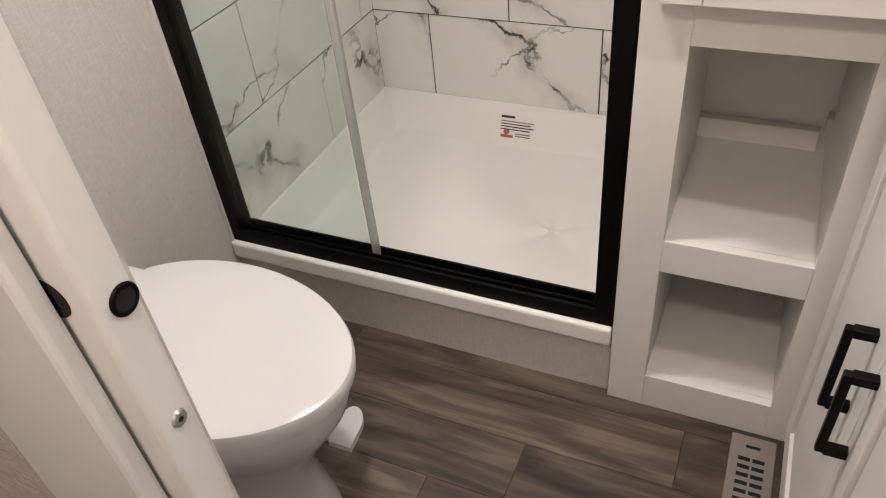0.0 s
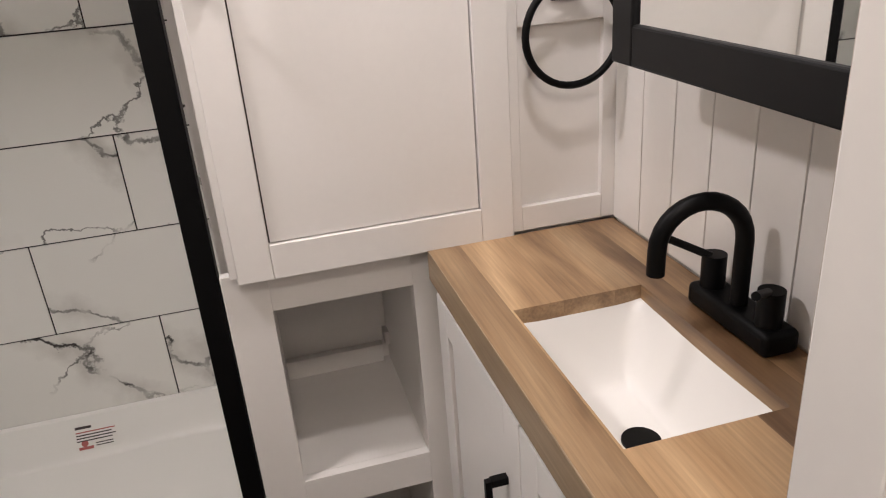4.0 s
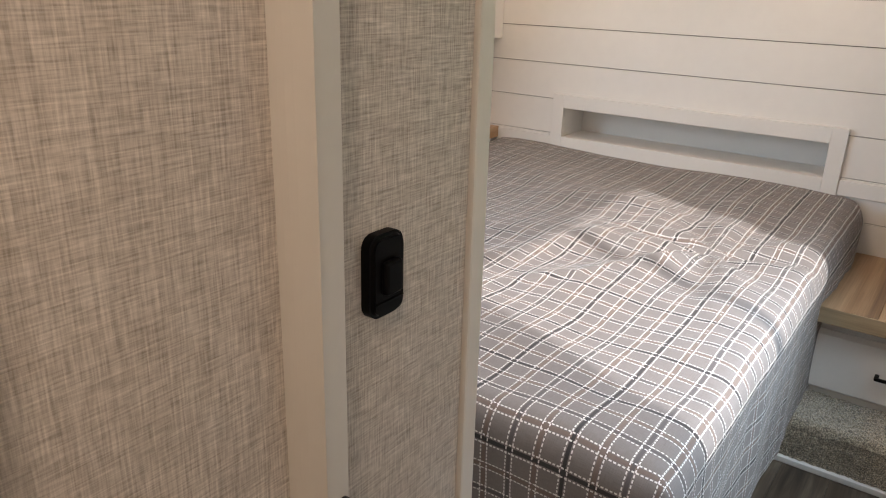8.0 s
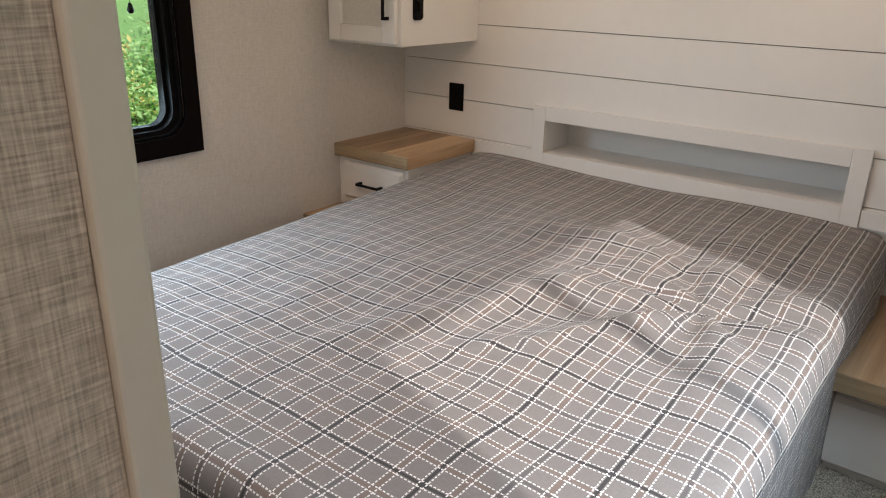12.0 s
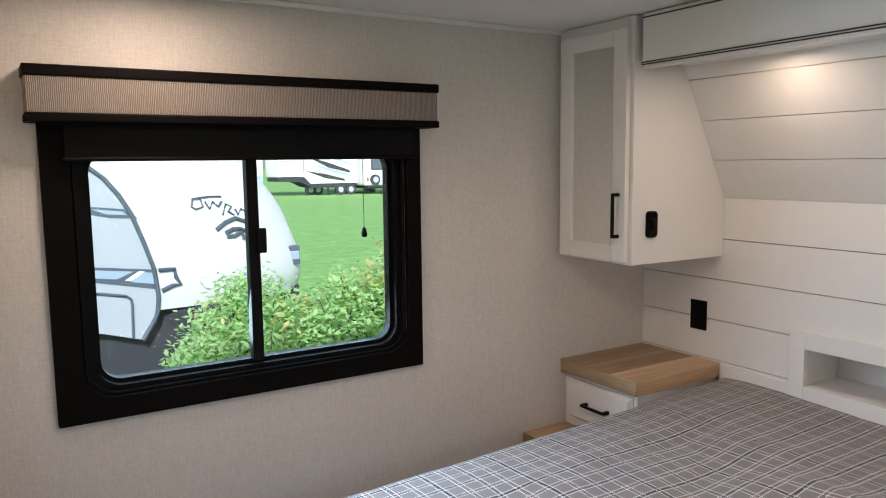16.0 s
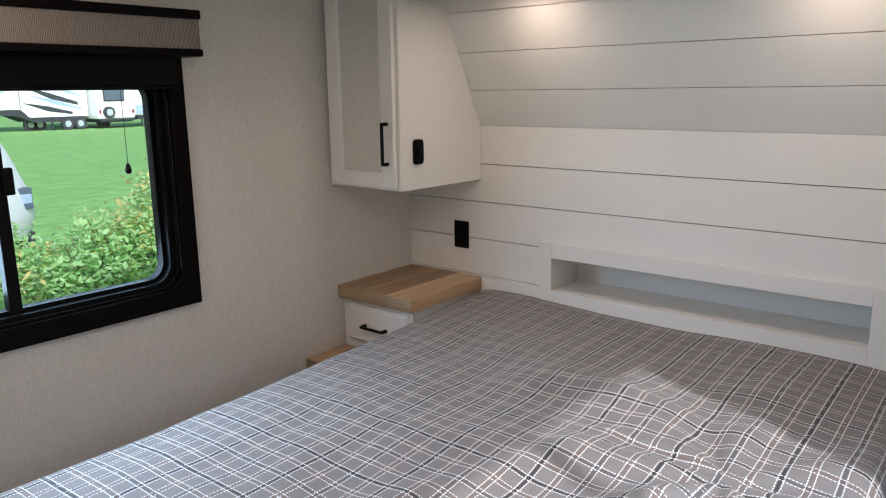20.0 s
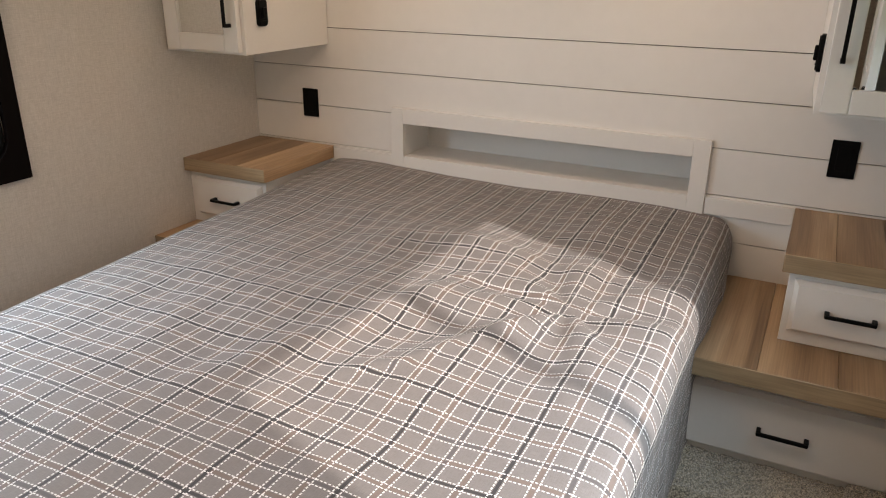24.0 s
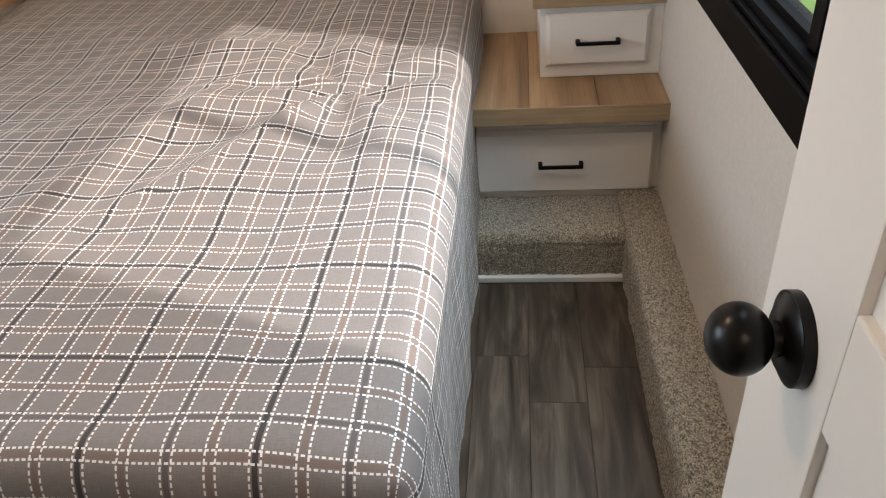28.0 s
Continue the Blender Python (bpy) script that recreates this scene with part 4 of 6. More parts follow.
part("core", box(2.285, 2.474, -1.084, -0.67, 0.0, 0.132), M_BASE, st)
part("carpet", furry(2.268, 2.475, -1.085, -0.66, 0.018, 0.146, 1), M_CARPET, st)
part("nosing", box(2.254, 2.276, -1.080, -0.66, 0.0, 0.018, 0.003), M_PAINT, st, "white plastic edge strip")
lg = thing("carpet_ledge", (1.8, -1.13, 0.0), "low ledge along the wall covered in speckled carpet", "ledge")
part("core", box(1.19, 2.47, YR + 0.002, -1.095, 0.0, 0.155), M_BASE, lg)
part("carpet", furry(1.18, 2.475, YR, -1.079, 0.0, 0.170, 5), M_CARPET, lg)


# ---- upper cabinets ----
def upper_cabinet(side):
    s = side
    wall, inner = s * 1.178, s * (0.829 if s > 0 else 0.847)
    lo, hi = min(wall, inner), max(wall, inner)
    t = thing("upper_cabinet", (2.78, s * 1.0, 1.085), "white wall cabinet with a mirrored door and slanted side", "cabinet", "upper cabinets")
    z0, z1 = (1.085 if s > 0 else 1.052), CEIL - 0.002
    pts = [(2.575, z0), (XH - 0.006, z0), (XH - 0.006, KNEE_Z), (TOP_X - 0.004, TOP_Z), (TOP_X - 0.004, z1), (2.575, z1)]
    bm = prism(bmesh.new(), pts, "y", lo, hi)
    for v in bm.verts:
        if abs(v.co.y) < 1.0:
            v.co.y -= s * 0.035 * (v.co.x - 2.575)
    part("carcass", bm, M_PAINT, t)
    part("face_frame", framed(bmesh.new(), "x", 2.563, 0.013, lo, hi, z0 - 0.001, z1, 0.03, 0.035, 0.03, 0.001), M_PAINT, t)
    d0, d1 = lo + 0.012 + (0.012 if s < 0 else 0), hi - 0.012 - (0.012 if s > 0 else 0)
    door = part("door", box(2.557, 2.562, d0 + 0.002, d1 - 0.002, z0 + 0.01, z1 - 0.037), M_PAINT, t)
    e0, e1 = z0 + 0.008, z1 - 0.035
    for nm, a, c, e, g in (("stile", d0, d0 + 0.058, e0, e1), ("stile", d1 - 0.058, d1, e0, e1), ("rail", d0 + 0.058, d1 - 0.058, e0, e0 + 0.055), ("rail", d0 + 0.058, d1 - 0.058, e1 - 0.052, e1)):
        part(nm, box(2.541, 2.558, a, c, e, g, 0.003), M_PAINT, door)
    part("mirror_pane", box(2.549, 2.555, d0 + 0.055, d1 - 0.055, z0 + 0.06, z1 - 0.085), M_MIRROR, door, "mirror glass")
    bar_handle(door, 2.541, (d0 + 0.028) if s > 0 else (d1 - 0.028), 1.245, 0.145, "z", (-1, 0, 0))
    return t


upper_cabinet(1)
upper_cabinet(-1)


def plate_switch(name, where, w, h, axis, out, label, category, mat=M_BLACKP):
    """A rounded black plate with a raised rocker. axis: its normal; out: +1 or -1."""
    x, y, z = where
    t = thing(name, where, label, category)
    def blk(a0, a1, b0, b1, d0, d1, r):
        lo, hi = sorted((d0 * out, d1 * out))
        if axis == "x":
            return box(x + lo, x + hi, y + a0, y + a1, z + b0, z + b1, r, 3)
        return box(x + a0, x + a1, y + lo, y + hi, z + b0, z + b1, r, 3)
    lo, hi = sorted((0.0, 0.013 * out))
    if axis == "y":
        bm = prism(bmesh.new(), rounded(x - w / 2, x + w / 2, z - h / 2, z + h / 2, w * 0.28), "y", y + lo, y + hi)
    bmesh.ops.bevel(bm, geom=[e for e in bm.edges if all(abs(v.co.y - (y + 0.013 * out)) < 1e-4 for v in e.verts)], offset=0.004, segments=3, affect="EDGES")
    part("plate", bm, mat, t)
    part("rocker", blk(-w * 0.24, w * 0.24, -h * 0.2, h * 0.2, 0.012, 0.02, 0.003), mat, t)
    part("seam", blk(-w * 0.4, w * 0.4, -h * 0.30, -h * 0.285, 0.012, 0.0145, 0.0005), mat, t)
    return t


plate_switch("light_switch", (2.645, 0.827, 1.214), 0.046, 0.086, "y", -1, "small black rocker switch on the cabinet side", "switch")
plate_switch("light_switch", (2.645, -0.845, 1.181), 0.046, 0.086, "y", 1, "small black rocker switch on the cabinet side", "switch")
plate_switch("wall_switch", (0.615, HALL_Y, 1.069), 0.045, 0.077, "y", -1, "black rocker light switch on the linen wall", "switch")


def outlet(y):
    t = thing("wall_outlet", (XH - 0.004, y, 0.86), "black double wall outlet on the shiplap wall", "outlet", "bedside outlets")
    part("plate", box(XH - 0.010, XH - 0.004, y - 0.035, y + 0.035, 0.806, 0.914, 0.002), M_BLACKP, t)
    part("socket_face", box(XH - 0.012, XH - 0.010, y - 0.018, y + 0.018, 0.826, 0.894, 0.001), M_BLACKP, t)


outlet(0.908)
outlet(-0.943)

for y in (0.43, -0.43):
    t = thing("puck_light", (2.66, y, 1.722), "small round warm puck light under the soffit", "light", "puck lights")
    part("rim", rod(bmesh.new(), (2.66, y, 1.7205), (2.66, y, 1.722), 0.040, 24), M_PAINT, t)
    part("lens", rod(bmesh.new(), (2.66, y, 1.7195), (2.66, y, 1.7208), 0.030, 24), M_LAMPGLOW, t)
# ---- assumed ceiling fixtures over hall, bath and bed, all unseen ----
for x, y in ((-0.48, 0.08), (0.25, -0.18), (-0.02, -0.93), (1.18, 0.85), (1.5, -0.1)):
    t = thing("assumed_ceiling_light", (x, y, CEIL), "round warm ceiling light, unseen and assumed", "light", "ceiling lights")
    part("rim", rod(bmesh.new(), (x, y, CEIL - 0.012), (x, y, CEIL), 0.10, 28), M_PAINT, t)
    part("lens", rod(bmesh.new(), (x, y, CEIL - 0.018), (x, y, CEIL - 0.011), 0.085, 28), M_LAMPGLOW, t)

# ---- bedroom door, open against the right side ----
door = thing("bedroom_door", (0.5, -1.05, 0.0), "white shaker-style bedroom door standing open with a black knob", "door")
DX0, DX1, DYF, DYB = 0.505, 1.096, -1.002, -1.036
bm = framed(bmesh.new(), "y", DYF, DYB - DYF, DX0, DX1, 0.02, 1.825, 0.133, 0.145, 0.20, 0.002)
bx(bm, DX0 + 0.133, DX1 - 0.133, DYB, DYF, 0.866, 0.963, 0.002)
part("door_frame", bm, M_PAINT, door)
part("door_panel", box(DX0 + 0.133, DX1 - 0.133, DYB + 0.006, DYF - 0.008, 0.22, 0.866), M_PAINT, door)
part("door_panel", box(DX0 + 0.133, DX1 - 0.133, DYB + 0.006, DYF - 0.008, 0.963, 1.680), M_PAINT, door)
KX, KZ = 1.023, 0.891
bm = rod(bmesh.new(), (KX, DYF, KZ), (KX, DYF + 0.008, KZ), 0.034, 32)
rod(bm, (KX, DYF + 0.008, KZ), (KX, DYF + 0.014, KZ), 0.032, 32, 0.022)
part("rose", bm, M_KNOB, door, "matt black round rose")
bm = rod(bmesh.new(), (KX, DYF + 0.012, KZ), (KX, DYF + 0.026, KZ), 0.013, 20)
bmesh.ops.create_uvsphere(bm, u_segments=28, v_segments=18, radius=0.0262, matrix=Matrix.Translation((KX, DYF + 0.040, KZ)) @ Matrix.Diagonal((1, 0.88, 1, 1)))
part("knob", bm, M_KNOB, door, "matt black round knob")
for z in (0.25, 1.6):
    part("hinge", rod(bmesh.new(), (0.498, DYF + 0.006, z - 0.04), (0.498, DYF + 0.006, z + 0.04), 0.006, 10), M_BLACK, door)
sp = thing("strike_plate", (0.518, -0.590, 0.83), "oval black strike plate with a brass latch hole on the jamb", "hardware")
part("plate", prism(bmesh.new(), rounded(0.504, 0.533, 0.820, 0.909, 0.014), "y", -0.5955, -0.584), M_BLACK, sp)
part("latch_hole", rod(bmesh.new(), (0.516, -0.5970, 0.864), (0.516, -0.5950, 0.864), 0.0095, 18), M_BRASS, sp, "brass latch cup")


# ---- bathroom: shower ----
def shower():
    t = thing("shower_tray", ((SH_X0 + SH_X1) / 2, 0.7, 0.0), "white moulded shower tray with a raised rim", "shower tray")
    x0, x1, y0, y1 = SH_LX, SH_X1, SH_Y - 0.022, SH_BACK
    zc, zr, zf = 0.186, 0.127, 0.020
    bm = bmesh.new()
    # basin as a swept section: rim, rounded wall and a floor that falls to the drain
    n = 120
    rows = []
    for i in range(n + 1):
        row = []
        for j in range(n + 1):
            u, v = i / n, j / n
            x, y = x0 + (x1 - x0) * u, (SH_Y + 0.05) + (y1 - SH_Y - 0.05) * v
            e = min(x - x0, x1 - x, y1 - y)
            front = y - (SH_Y + 0.05)
            k = min(1, max(0, (e - 0.012) / 0.05))
            kf = min(1, max(0, front / 0.05))
            rim = zr
            depth = (1 - (1 - k) ** 1.6)
            d2 = math.hypot(x + 0.33, y - 0.72)
            fl = zf - 0.012 * max(0, 1 - d2 / 0.6) + 0.006 * math.cos(math.atan2(y - 0.72, x + 0.33) * 4)
            z = rim + (fl - rim) * depth
            z = z + (zc - z) * (1 - kf) ** 2.2
            row.append(bm.verts.new((x, y, z)))
        rows.append(row)
    for i in range(n):
        for j in range(n):
            bm.faces.new((rows[i][j], rows[i + 1][j], rows[i + 1][j + 1], rows[i][j + 1]))
    bmesh.ops.recalc_face_normals(bm, faces=bm.faces[:])
    part("basin", bm, M_TRAY, t)
    part("curb", box(SH_X0 - 0.005, x1, y0, SH_Y + 0.055, 0.139, zc, 0.008, 3), M_TRAY, t, "white rounded front curb")
    part("skirt", box(SH_X0 - 0.005, x1, y0 + 0.014, SH_Y + 0.05, 0.0, 0.141), M_LINEN_BED, t, "grey textured skirt panel under the curb")
    lab = thing("warning_label", (-0.54, 1.05, 0.08), "white printed paper label on the shower tray", "label")
    m = Matrix.Translation((-0.548, 1.0875, 0.066)) @ Matrix.Rotation(radians(-22), 4, "X")
    def strip(a0, a1, b0, b1, off, mat, nm):
        bm = bx(bmesh.new(), a0, a1, -off - 0.0008, -off, b0, b1)
        bmesh.ops.transform(bm, matrix=m, verts=bm.verts)
        part(nm, bm, mat, lab)
    strip(-0.060, 0.060, -0.036, 0.036, 0.000, M_TRAY, "paper")
    strip(-0.052, -0.010, 0.026, 0.033, 0.001, M_INK, "print_bar")
    for k in range(4):
        strip(-0.052, 0.05 - 0.01 * (k % 2), 0.015 - 0.008 * k, 0.018 - 0.008 * k, 0.001, M_INKR if k == 0 else M_INK, "print_bar")
    strip(-0.05, -0.012, -0.032, -0.024, 0.001, M_INKR, "print_bar")
    for k in range(2):
        strip(-0.005, 0.04, -0.02 - 0.007 * k, -0.0175 - 0.007 * k, 0.001, M_INK, "print_bar")
    bm = rod(bmesh.new(), (-0.033, -0.001, -0.015), (-0.033, -0.0018, -0.015), 0.009, 20)
    bmesh.ops.transform(bm, matrix=m, verts=bm.verts)
    part("print_spot", bm, M_INKR, lab)

    f = thing("shower_enclosure", ((SH_X0 + SH_X1) / 2, SH_Y, zc), "black-framed shower enclosure with a sliding glass door", "shower door")
    FT = 1.72
    part("left_post", box(SH_X0 - 0.006, SH_X0 + 0.030, SH_Y - 0.012, SH_Y + 0.032, zc, FT, 0.002), M_BLACK, f)
    part("right_post", box(SH_X1 - 0.036, SH_X1, SH_Y - 0.012, SH_Y + 0.032, zc, FT, 0.002), M_BLACK, f)
    bm = box(SH_X0 + 0.03, SH_X1 - 0.036, SH_Y - 0.012, SH_Y - 0.004, zc, zc + 0.036, 0.002)
    part("track_front", bm, M_BLACK, f)
    part("bottom_track", box(SH_X0 + 0.03, SH_X1 - 0.036, SH_Y - 0.004, SH_Y + 0.032, zc, zc + 0.018, 0.002), M_BLACK, f)
    part("track_rib", box(SH_X0 + 0.03, SH_X1 - 0.036, SH_Y + 0.010, SH_Y + 0.014, zc + 0.016, zc + 0.030, 0.001), M_BLACK, f)
    part("track_back", box(SH_X0 + 0.03, SH_X1 - 0.036, SH_Y + 0.028, SH_Y + 0.034, zc, zc + 0.036, 0.001), M_BLACK, f)
    part("top_track", box(SH_X0 + 0.03, SH_X1 - 0.036, SH_Y - 0.012, SH_Y + 0.032, FT - 0.05, FT, 0.002), M_BLACK, f)
    gx = -0.585
    g = part("glass_panel", box(SH_X0 + 0.03, gx, SH_Y + 0.017, SH_Y + 0.023, zc + 0.02, FT - 0.04), M_GLASS, f)
    g.visible_shadow = False
    g2 = part("glass_door", box(SH_X0 + 0.034, gx - 0.012, SH_Y + 0.001, SH_Y + 0.007, zc + 0.02, FT - 0.04), M_GLASS, f)
    g2.visible_shadow = False
    part("glass_edge_seal", box(gx - 0.012, gx + 0.004, SH_Y + 0.013, SH_Y + 0.026, zc + 0.02, FT - 0.04, 0.003), M_SEAL, f, "clear plastic edge seal")
    h = box(gx - 0.052, gx - 0.006, SH_Y - 0.030, SH_Y + 0.001, 0.888, 0.946, 0.004)
    part("door_pull", h, M_BLACK, f, "black square glass pull")
    bm = tube(bmesh.new(), [(gx - 0.03 - 0.03 * math.sin(math.pi * k / 10), SH_Y - 0.03, 0.945 + 0.2 * k / 10) for k in range(11)], 0.009)
    part("towel_loop", bm, M_BLACK, f)


_m, _n, _l, _b = material("clear seal plastic")
_b.inputs["Base Color"].default_value = (0.75, 0.74, 0.72, 1)
_b.inputs["Transmission Weight"].default_value, _b.inputs["Roughness"].default_value = 0.6, 0.25
M_SEAL = _m
shower()

# ---- bathroom: linen tower ----
TW0, TW1, TWY = -0.073, 0.25, 0.257
TWL, CT = 0.222, 0.835          # towel wall, worktop height
tw = thing("linen_tower", (0.09, TWY, 0.0), "white built-in tower with two open niches", "cabinet")
N1, N2 = (0.423, 0.762), (0.087, 0.356)
NX0, NX1 = -0.004, 0.222
bm = bmesh.new()
bx(bm, TW0, NX0, TWY, TWY + 0.018, 0, 0.833, 0.001)
bx(bm, NX1, 0.262, TWY, TWY + 0.018, 0, 0.833, 0.001)
for a, c in ((0, N2[0]), (N2[1], N1[0]), (N1[1], 0.833)):
    bx(bm, NX0, NX1, TWY, TWY + 0.018, a, c, 0.001)
part("face_frame", bm, M_PAINT, tw)
for a, c in (N1, N2):
    part("niche_side", box(NX0 - 0.012, NX0, TWY + 0.0185, TWY + 0.355, a - 0.012, c + 0.012), M_PAINT, tw)
    part("niche_side", box(NX1, NX1 + 0.012, TWY + 0.0185, TWY + 0.355, a - 0.012, c + 0.012), M_PAINT, tw)
    part("niche_shelf", box(NX0, NX1, TWY + 0.0185, TWY + 0.355, a - 0.012, a - 0.0005), M_PAINT, tw)
    part("niche_top", box(NX0, NX1, TWY + 0.0185, TWY + 0.355, c + 0.0005, c + 0.012), M_PAINT, tw)
    part("niche_back", box(NX0 - 0.012, NX1 + 0.012, TWY + 0.355, TWY + 0.365, a - 0.012, c + 0.012), M_PAINT, tw)
bm = bx(bmesh.new(), NX1 - 0.010, NX1, TWY + 0.325, TWY + 0.354, N1[0] + 0.045, N1[0] + 0.075)
part("cleat", bm, M_PAINT, tw)
part("back_strip", box(NX0, NX1 - 0.016, TWY + 0.335, TWY + 0.3545, N1[0], N1[0] + 0.042, 0.001), M_PAINT, tw)
# closed cupboard over the niches
CX0, CX1, CY = -0.045, 0.386, 0.218
lc = thing("linen_cupboard", (0.17, CY, 0.833), "white shaker cupboard over the open niches", "cabinet")
part("body", box(CX0 - 0.012, CX1 - 0.002, CY + 0.021, YL - 0.005, 0.835, CEIL - 0.002, 0.001), M_PAINT, lc)
w = 0.053
d = part("door", box(CX0 + 0.001, CX1 - 0.001, CY + 0.0175, CY + 0.0205, 0.834, 1.819), M_PAINT, lc)
for nm, a, c, e, g in (("stile", CX0, CX0 + w, 0.833, 1.82), ("stile", CX1 - w, CX1, 0.833, 1.82), ("rail", CX0 + w, CX1 - w, 0.833, 0.888), ("rail", CX0 + w, CX1 - w, 1.273, 1.326), ("rail", CX0 + w, CX1 - w, 1.77, 1.82)):
    part(nm, box(a, c, CY, CY + 0.019, e, g, 0.0015), M_PAINT, d)
for e, g in ((0.888, 1.273), (1.326, 1.77)):
    part("door_panel", box(CX0 + w + 0.0022, CX1 - w - 0.0022, CY + 0.006, CY + 0.017, e + 0.0022, g - 0.0022), M_PAINT, d)
    part("panel_joint", box(CX0 + w - 0.001, CX1 - w + 0.001, CY + 0.012, CY + 0.0172, e - 0.001, g + 0.001), M_GAP, d)
bar_handle(d, CX0 + 0.027, CY, 1.305, 0.14, "z", (0, -1, 0))
# towel-ring wall: board and batten
structure("wall_towel", box(CX1, PART_A, TWL + 0.012, TWL + 0.05, 0, CEIL), M_PAINT, "white panelled wall with battens by the basin")
bm = bmesh.new()
bx(bm, CX1, CX1 + 0.016, TWL, TWL + 0.012, CT + 0.004, CEIL, 0.001)
bx(bm, 0.538, PART_A, TWL, TWL + 0.012, CT + 0.004, CEIL, 0.001)
bx(bm, CX1 + 0.016, 0.538, TWL, TWL + 0.012, CT + 0.004, 0.879, 0.001)
bx(bm, CX1 + 0.016, 0.538, TWL, TWL + 0.012, 1.154, 1.253, 0.001)
bx(bm, CX1 + 0.016, 0.538, TWL, TWL + 0.012, 1.55, 1.65, 0.001)
structure("trim_battens", bm, M_PAINT, "white flat battens")
# grooved panel behind the basin
bk = structure("wall_basin", box(PART_A - 0.006, PART_A, HALL_B, TWL, CT + 0.002, CEIL), M_PAINT, "white grooved panelling behind the basin")
y = TWL
while y > HALL_B + 0.01:
    a = max(HALL_B, y - 0.0835)
    part("panel_board", box(PART_A - 0.010, PART_A - 0.006, a + 0.0007, y - 0.0007, CT + 0.003, CEIL - 0.002, 0.001, 1), M_PAINT, bk)
    y -= 0.0835

# towel ring
tr = thing("towel_ring", (0.469, TWL, 1.213), "matt black towel ring on the batten", "towel ring")
part("mount", box(0.452, 0.486, TWL - 0.010, TWL, 1.186, 1.244, 0.002), M_BLACK, tr)
part("arm", box(0.460, 0.486, TWL - 0.040, TWL - 0.008, 1.203, 1.227, 0.003), M_BLACK, tr)
RC = Vector((0.474, TWL - 0.034, 1.142))
bm = tube(bmesh.new(), [RC + Vector((0.073 * math.sin(2 * math.pi * k / 40), 0, 0.073 * math.cos(2 * math.pi * k / 40))) for k in range(40)], 0.0055, 10, True)
part("ring", bm, M_BLACK, tr)

# mirror
MX = 0.440                                # front of the mirror cabinet
mi = thing("mirror_cabinet", (PART_A - 0.01, -0.2, 1.133), "wall cabinet with a mirror door in a black wood frame", "mirror cabinet")
part("body", box(MX + 0.022, PART_A - 0.0105, -0.44, 0.008, 1.135, 1.72, 0.002), M_BLACKW, mi)
mdoor = part("door", box(MX + 0.012, MX + 0.021, -0.442, 0.008, 1.134, 1.722), M_BLACKW, mi)
part("frame", framed(bmesh.new(), "x", MX, 0.0115, -0.444, 0.010, 1.132, 1.724, 0.047, 0.047, 0.047, 0.003), M_BLACKW, mdoor, "black painted wood frame")
part("mirror_glass", box(MX + 0.006, MX + 0.0118, -0.400, -0.034, 1.176, 1.68), M_MIRROR, mdoor)

# ---- vanity ----
VX = 0.244
va = thing("vanity_cabinet", (0.4, -0.1, 0.0), "white shaker vanity cabinet with black pulls", "vanity")
part("body", box(VX + 0.026, PART_A - 0.011, HALL_B, TWL, 0.0, 0.62, 0.001), M_PAINT, va)
bm = framed(bmesh.new(), "x", VX + 0.022, 0.018, HALL_B, TWL + 0.034, 0.0, 0.782, 0.03, 0.045, 0.08, 0.001)
part("face_frame", bm, M_PAINT, va)
def vanity_door(y0, y1, hy):
    z0, z1, w = 0.108, 0.768, 0.052
    d = part("door", box(VX + 0.0185, VX + 0.0215, y0 + 0.001, y1 - 0.001, z0 + 0.001, z1 - 0.001), M_PAINT, va)
    for nm, a, c, e, g in (("stile", y0, y0 + w, z0, z1), ("stile", y1 - w, y1, z0, z1), ("rail", y0 + w, y1 - w, z0, z0 + w), ("rail", y0 + w, y1 - w, z1 - w, z1)):
        part(nm, box(VX + 0.003, VX + 0.019, a, c, e, g, 0.0015), M_PAINT, d)
    part("door_panel", box(VX + 0.009, VX + 0.017, y0 + w + 0.0035, y1 - w - 0.0035, z0 + w + 0.0035, z1 - w - 0.0035), M_PAINT, d)
    part("panel_joint", box(VX + 0.013, VX + 0.0182, y0 + w - 0.001, y1 - w + 0.001, z0 + w - 0.001, z1 - w + 0.001), M_GAP, d)
    bar_handle(d, VX + 0.003, hy, 0.597, 0.122, "z", (-1, 0, 0))
vanity_door(-0.152, 0.204, -0.106)
vanity_door(-0.490, -0.156, -0.168)
# worktop with the basin cut-out
SX0, SX1, SY0, SY1 = 0.297, 0.480, -0.305, -0.012
ct = thing("vanity_worktop", (0.4, -0.1, 0.785), "oak-look wood vanity worktop", "worktop")
bm = bmesh.new()
xs, ys = (VX, SX0, SX1, PART_A - 0.010), (HALL_B, SY0, SY1, TWL - 0.001)
net = [[[bm.verts.new((x, y, z)) for z in (0.785, CT)] for y in ys] for x in xs]
for a in range(3):
    for c in range(3):
        if (a, c) != (1, 1):
            q = (net[a][c], net[a + 1][c], net[a + 1][c + 1], net[a][c + 1])
            bm.faces.new([v[1] for v in q])
            bm.faces.new([v[0] for v in q][::-1])
edge = [e for e in bm.edges if len(e.link_faces) == 1 and e.verts[0].co.z > 0.8]
low = {(v.co.x, v.co.y): v for v in bm.verts if v.co.z < 0.8}
for e in edge:
    p, q = e.verts
    bm.faces.new((p, q, low[(q.co.x, q.co.y)], low[(p.co.x, p.co.y)]))
bmesh.ops.recalc_face_normals(bm, faces=bm.faces[:])
part("slab", bm, M_WORKTOP, ct, "", False)
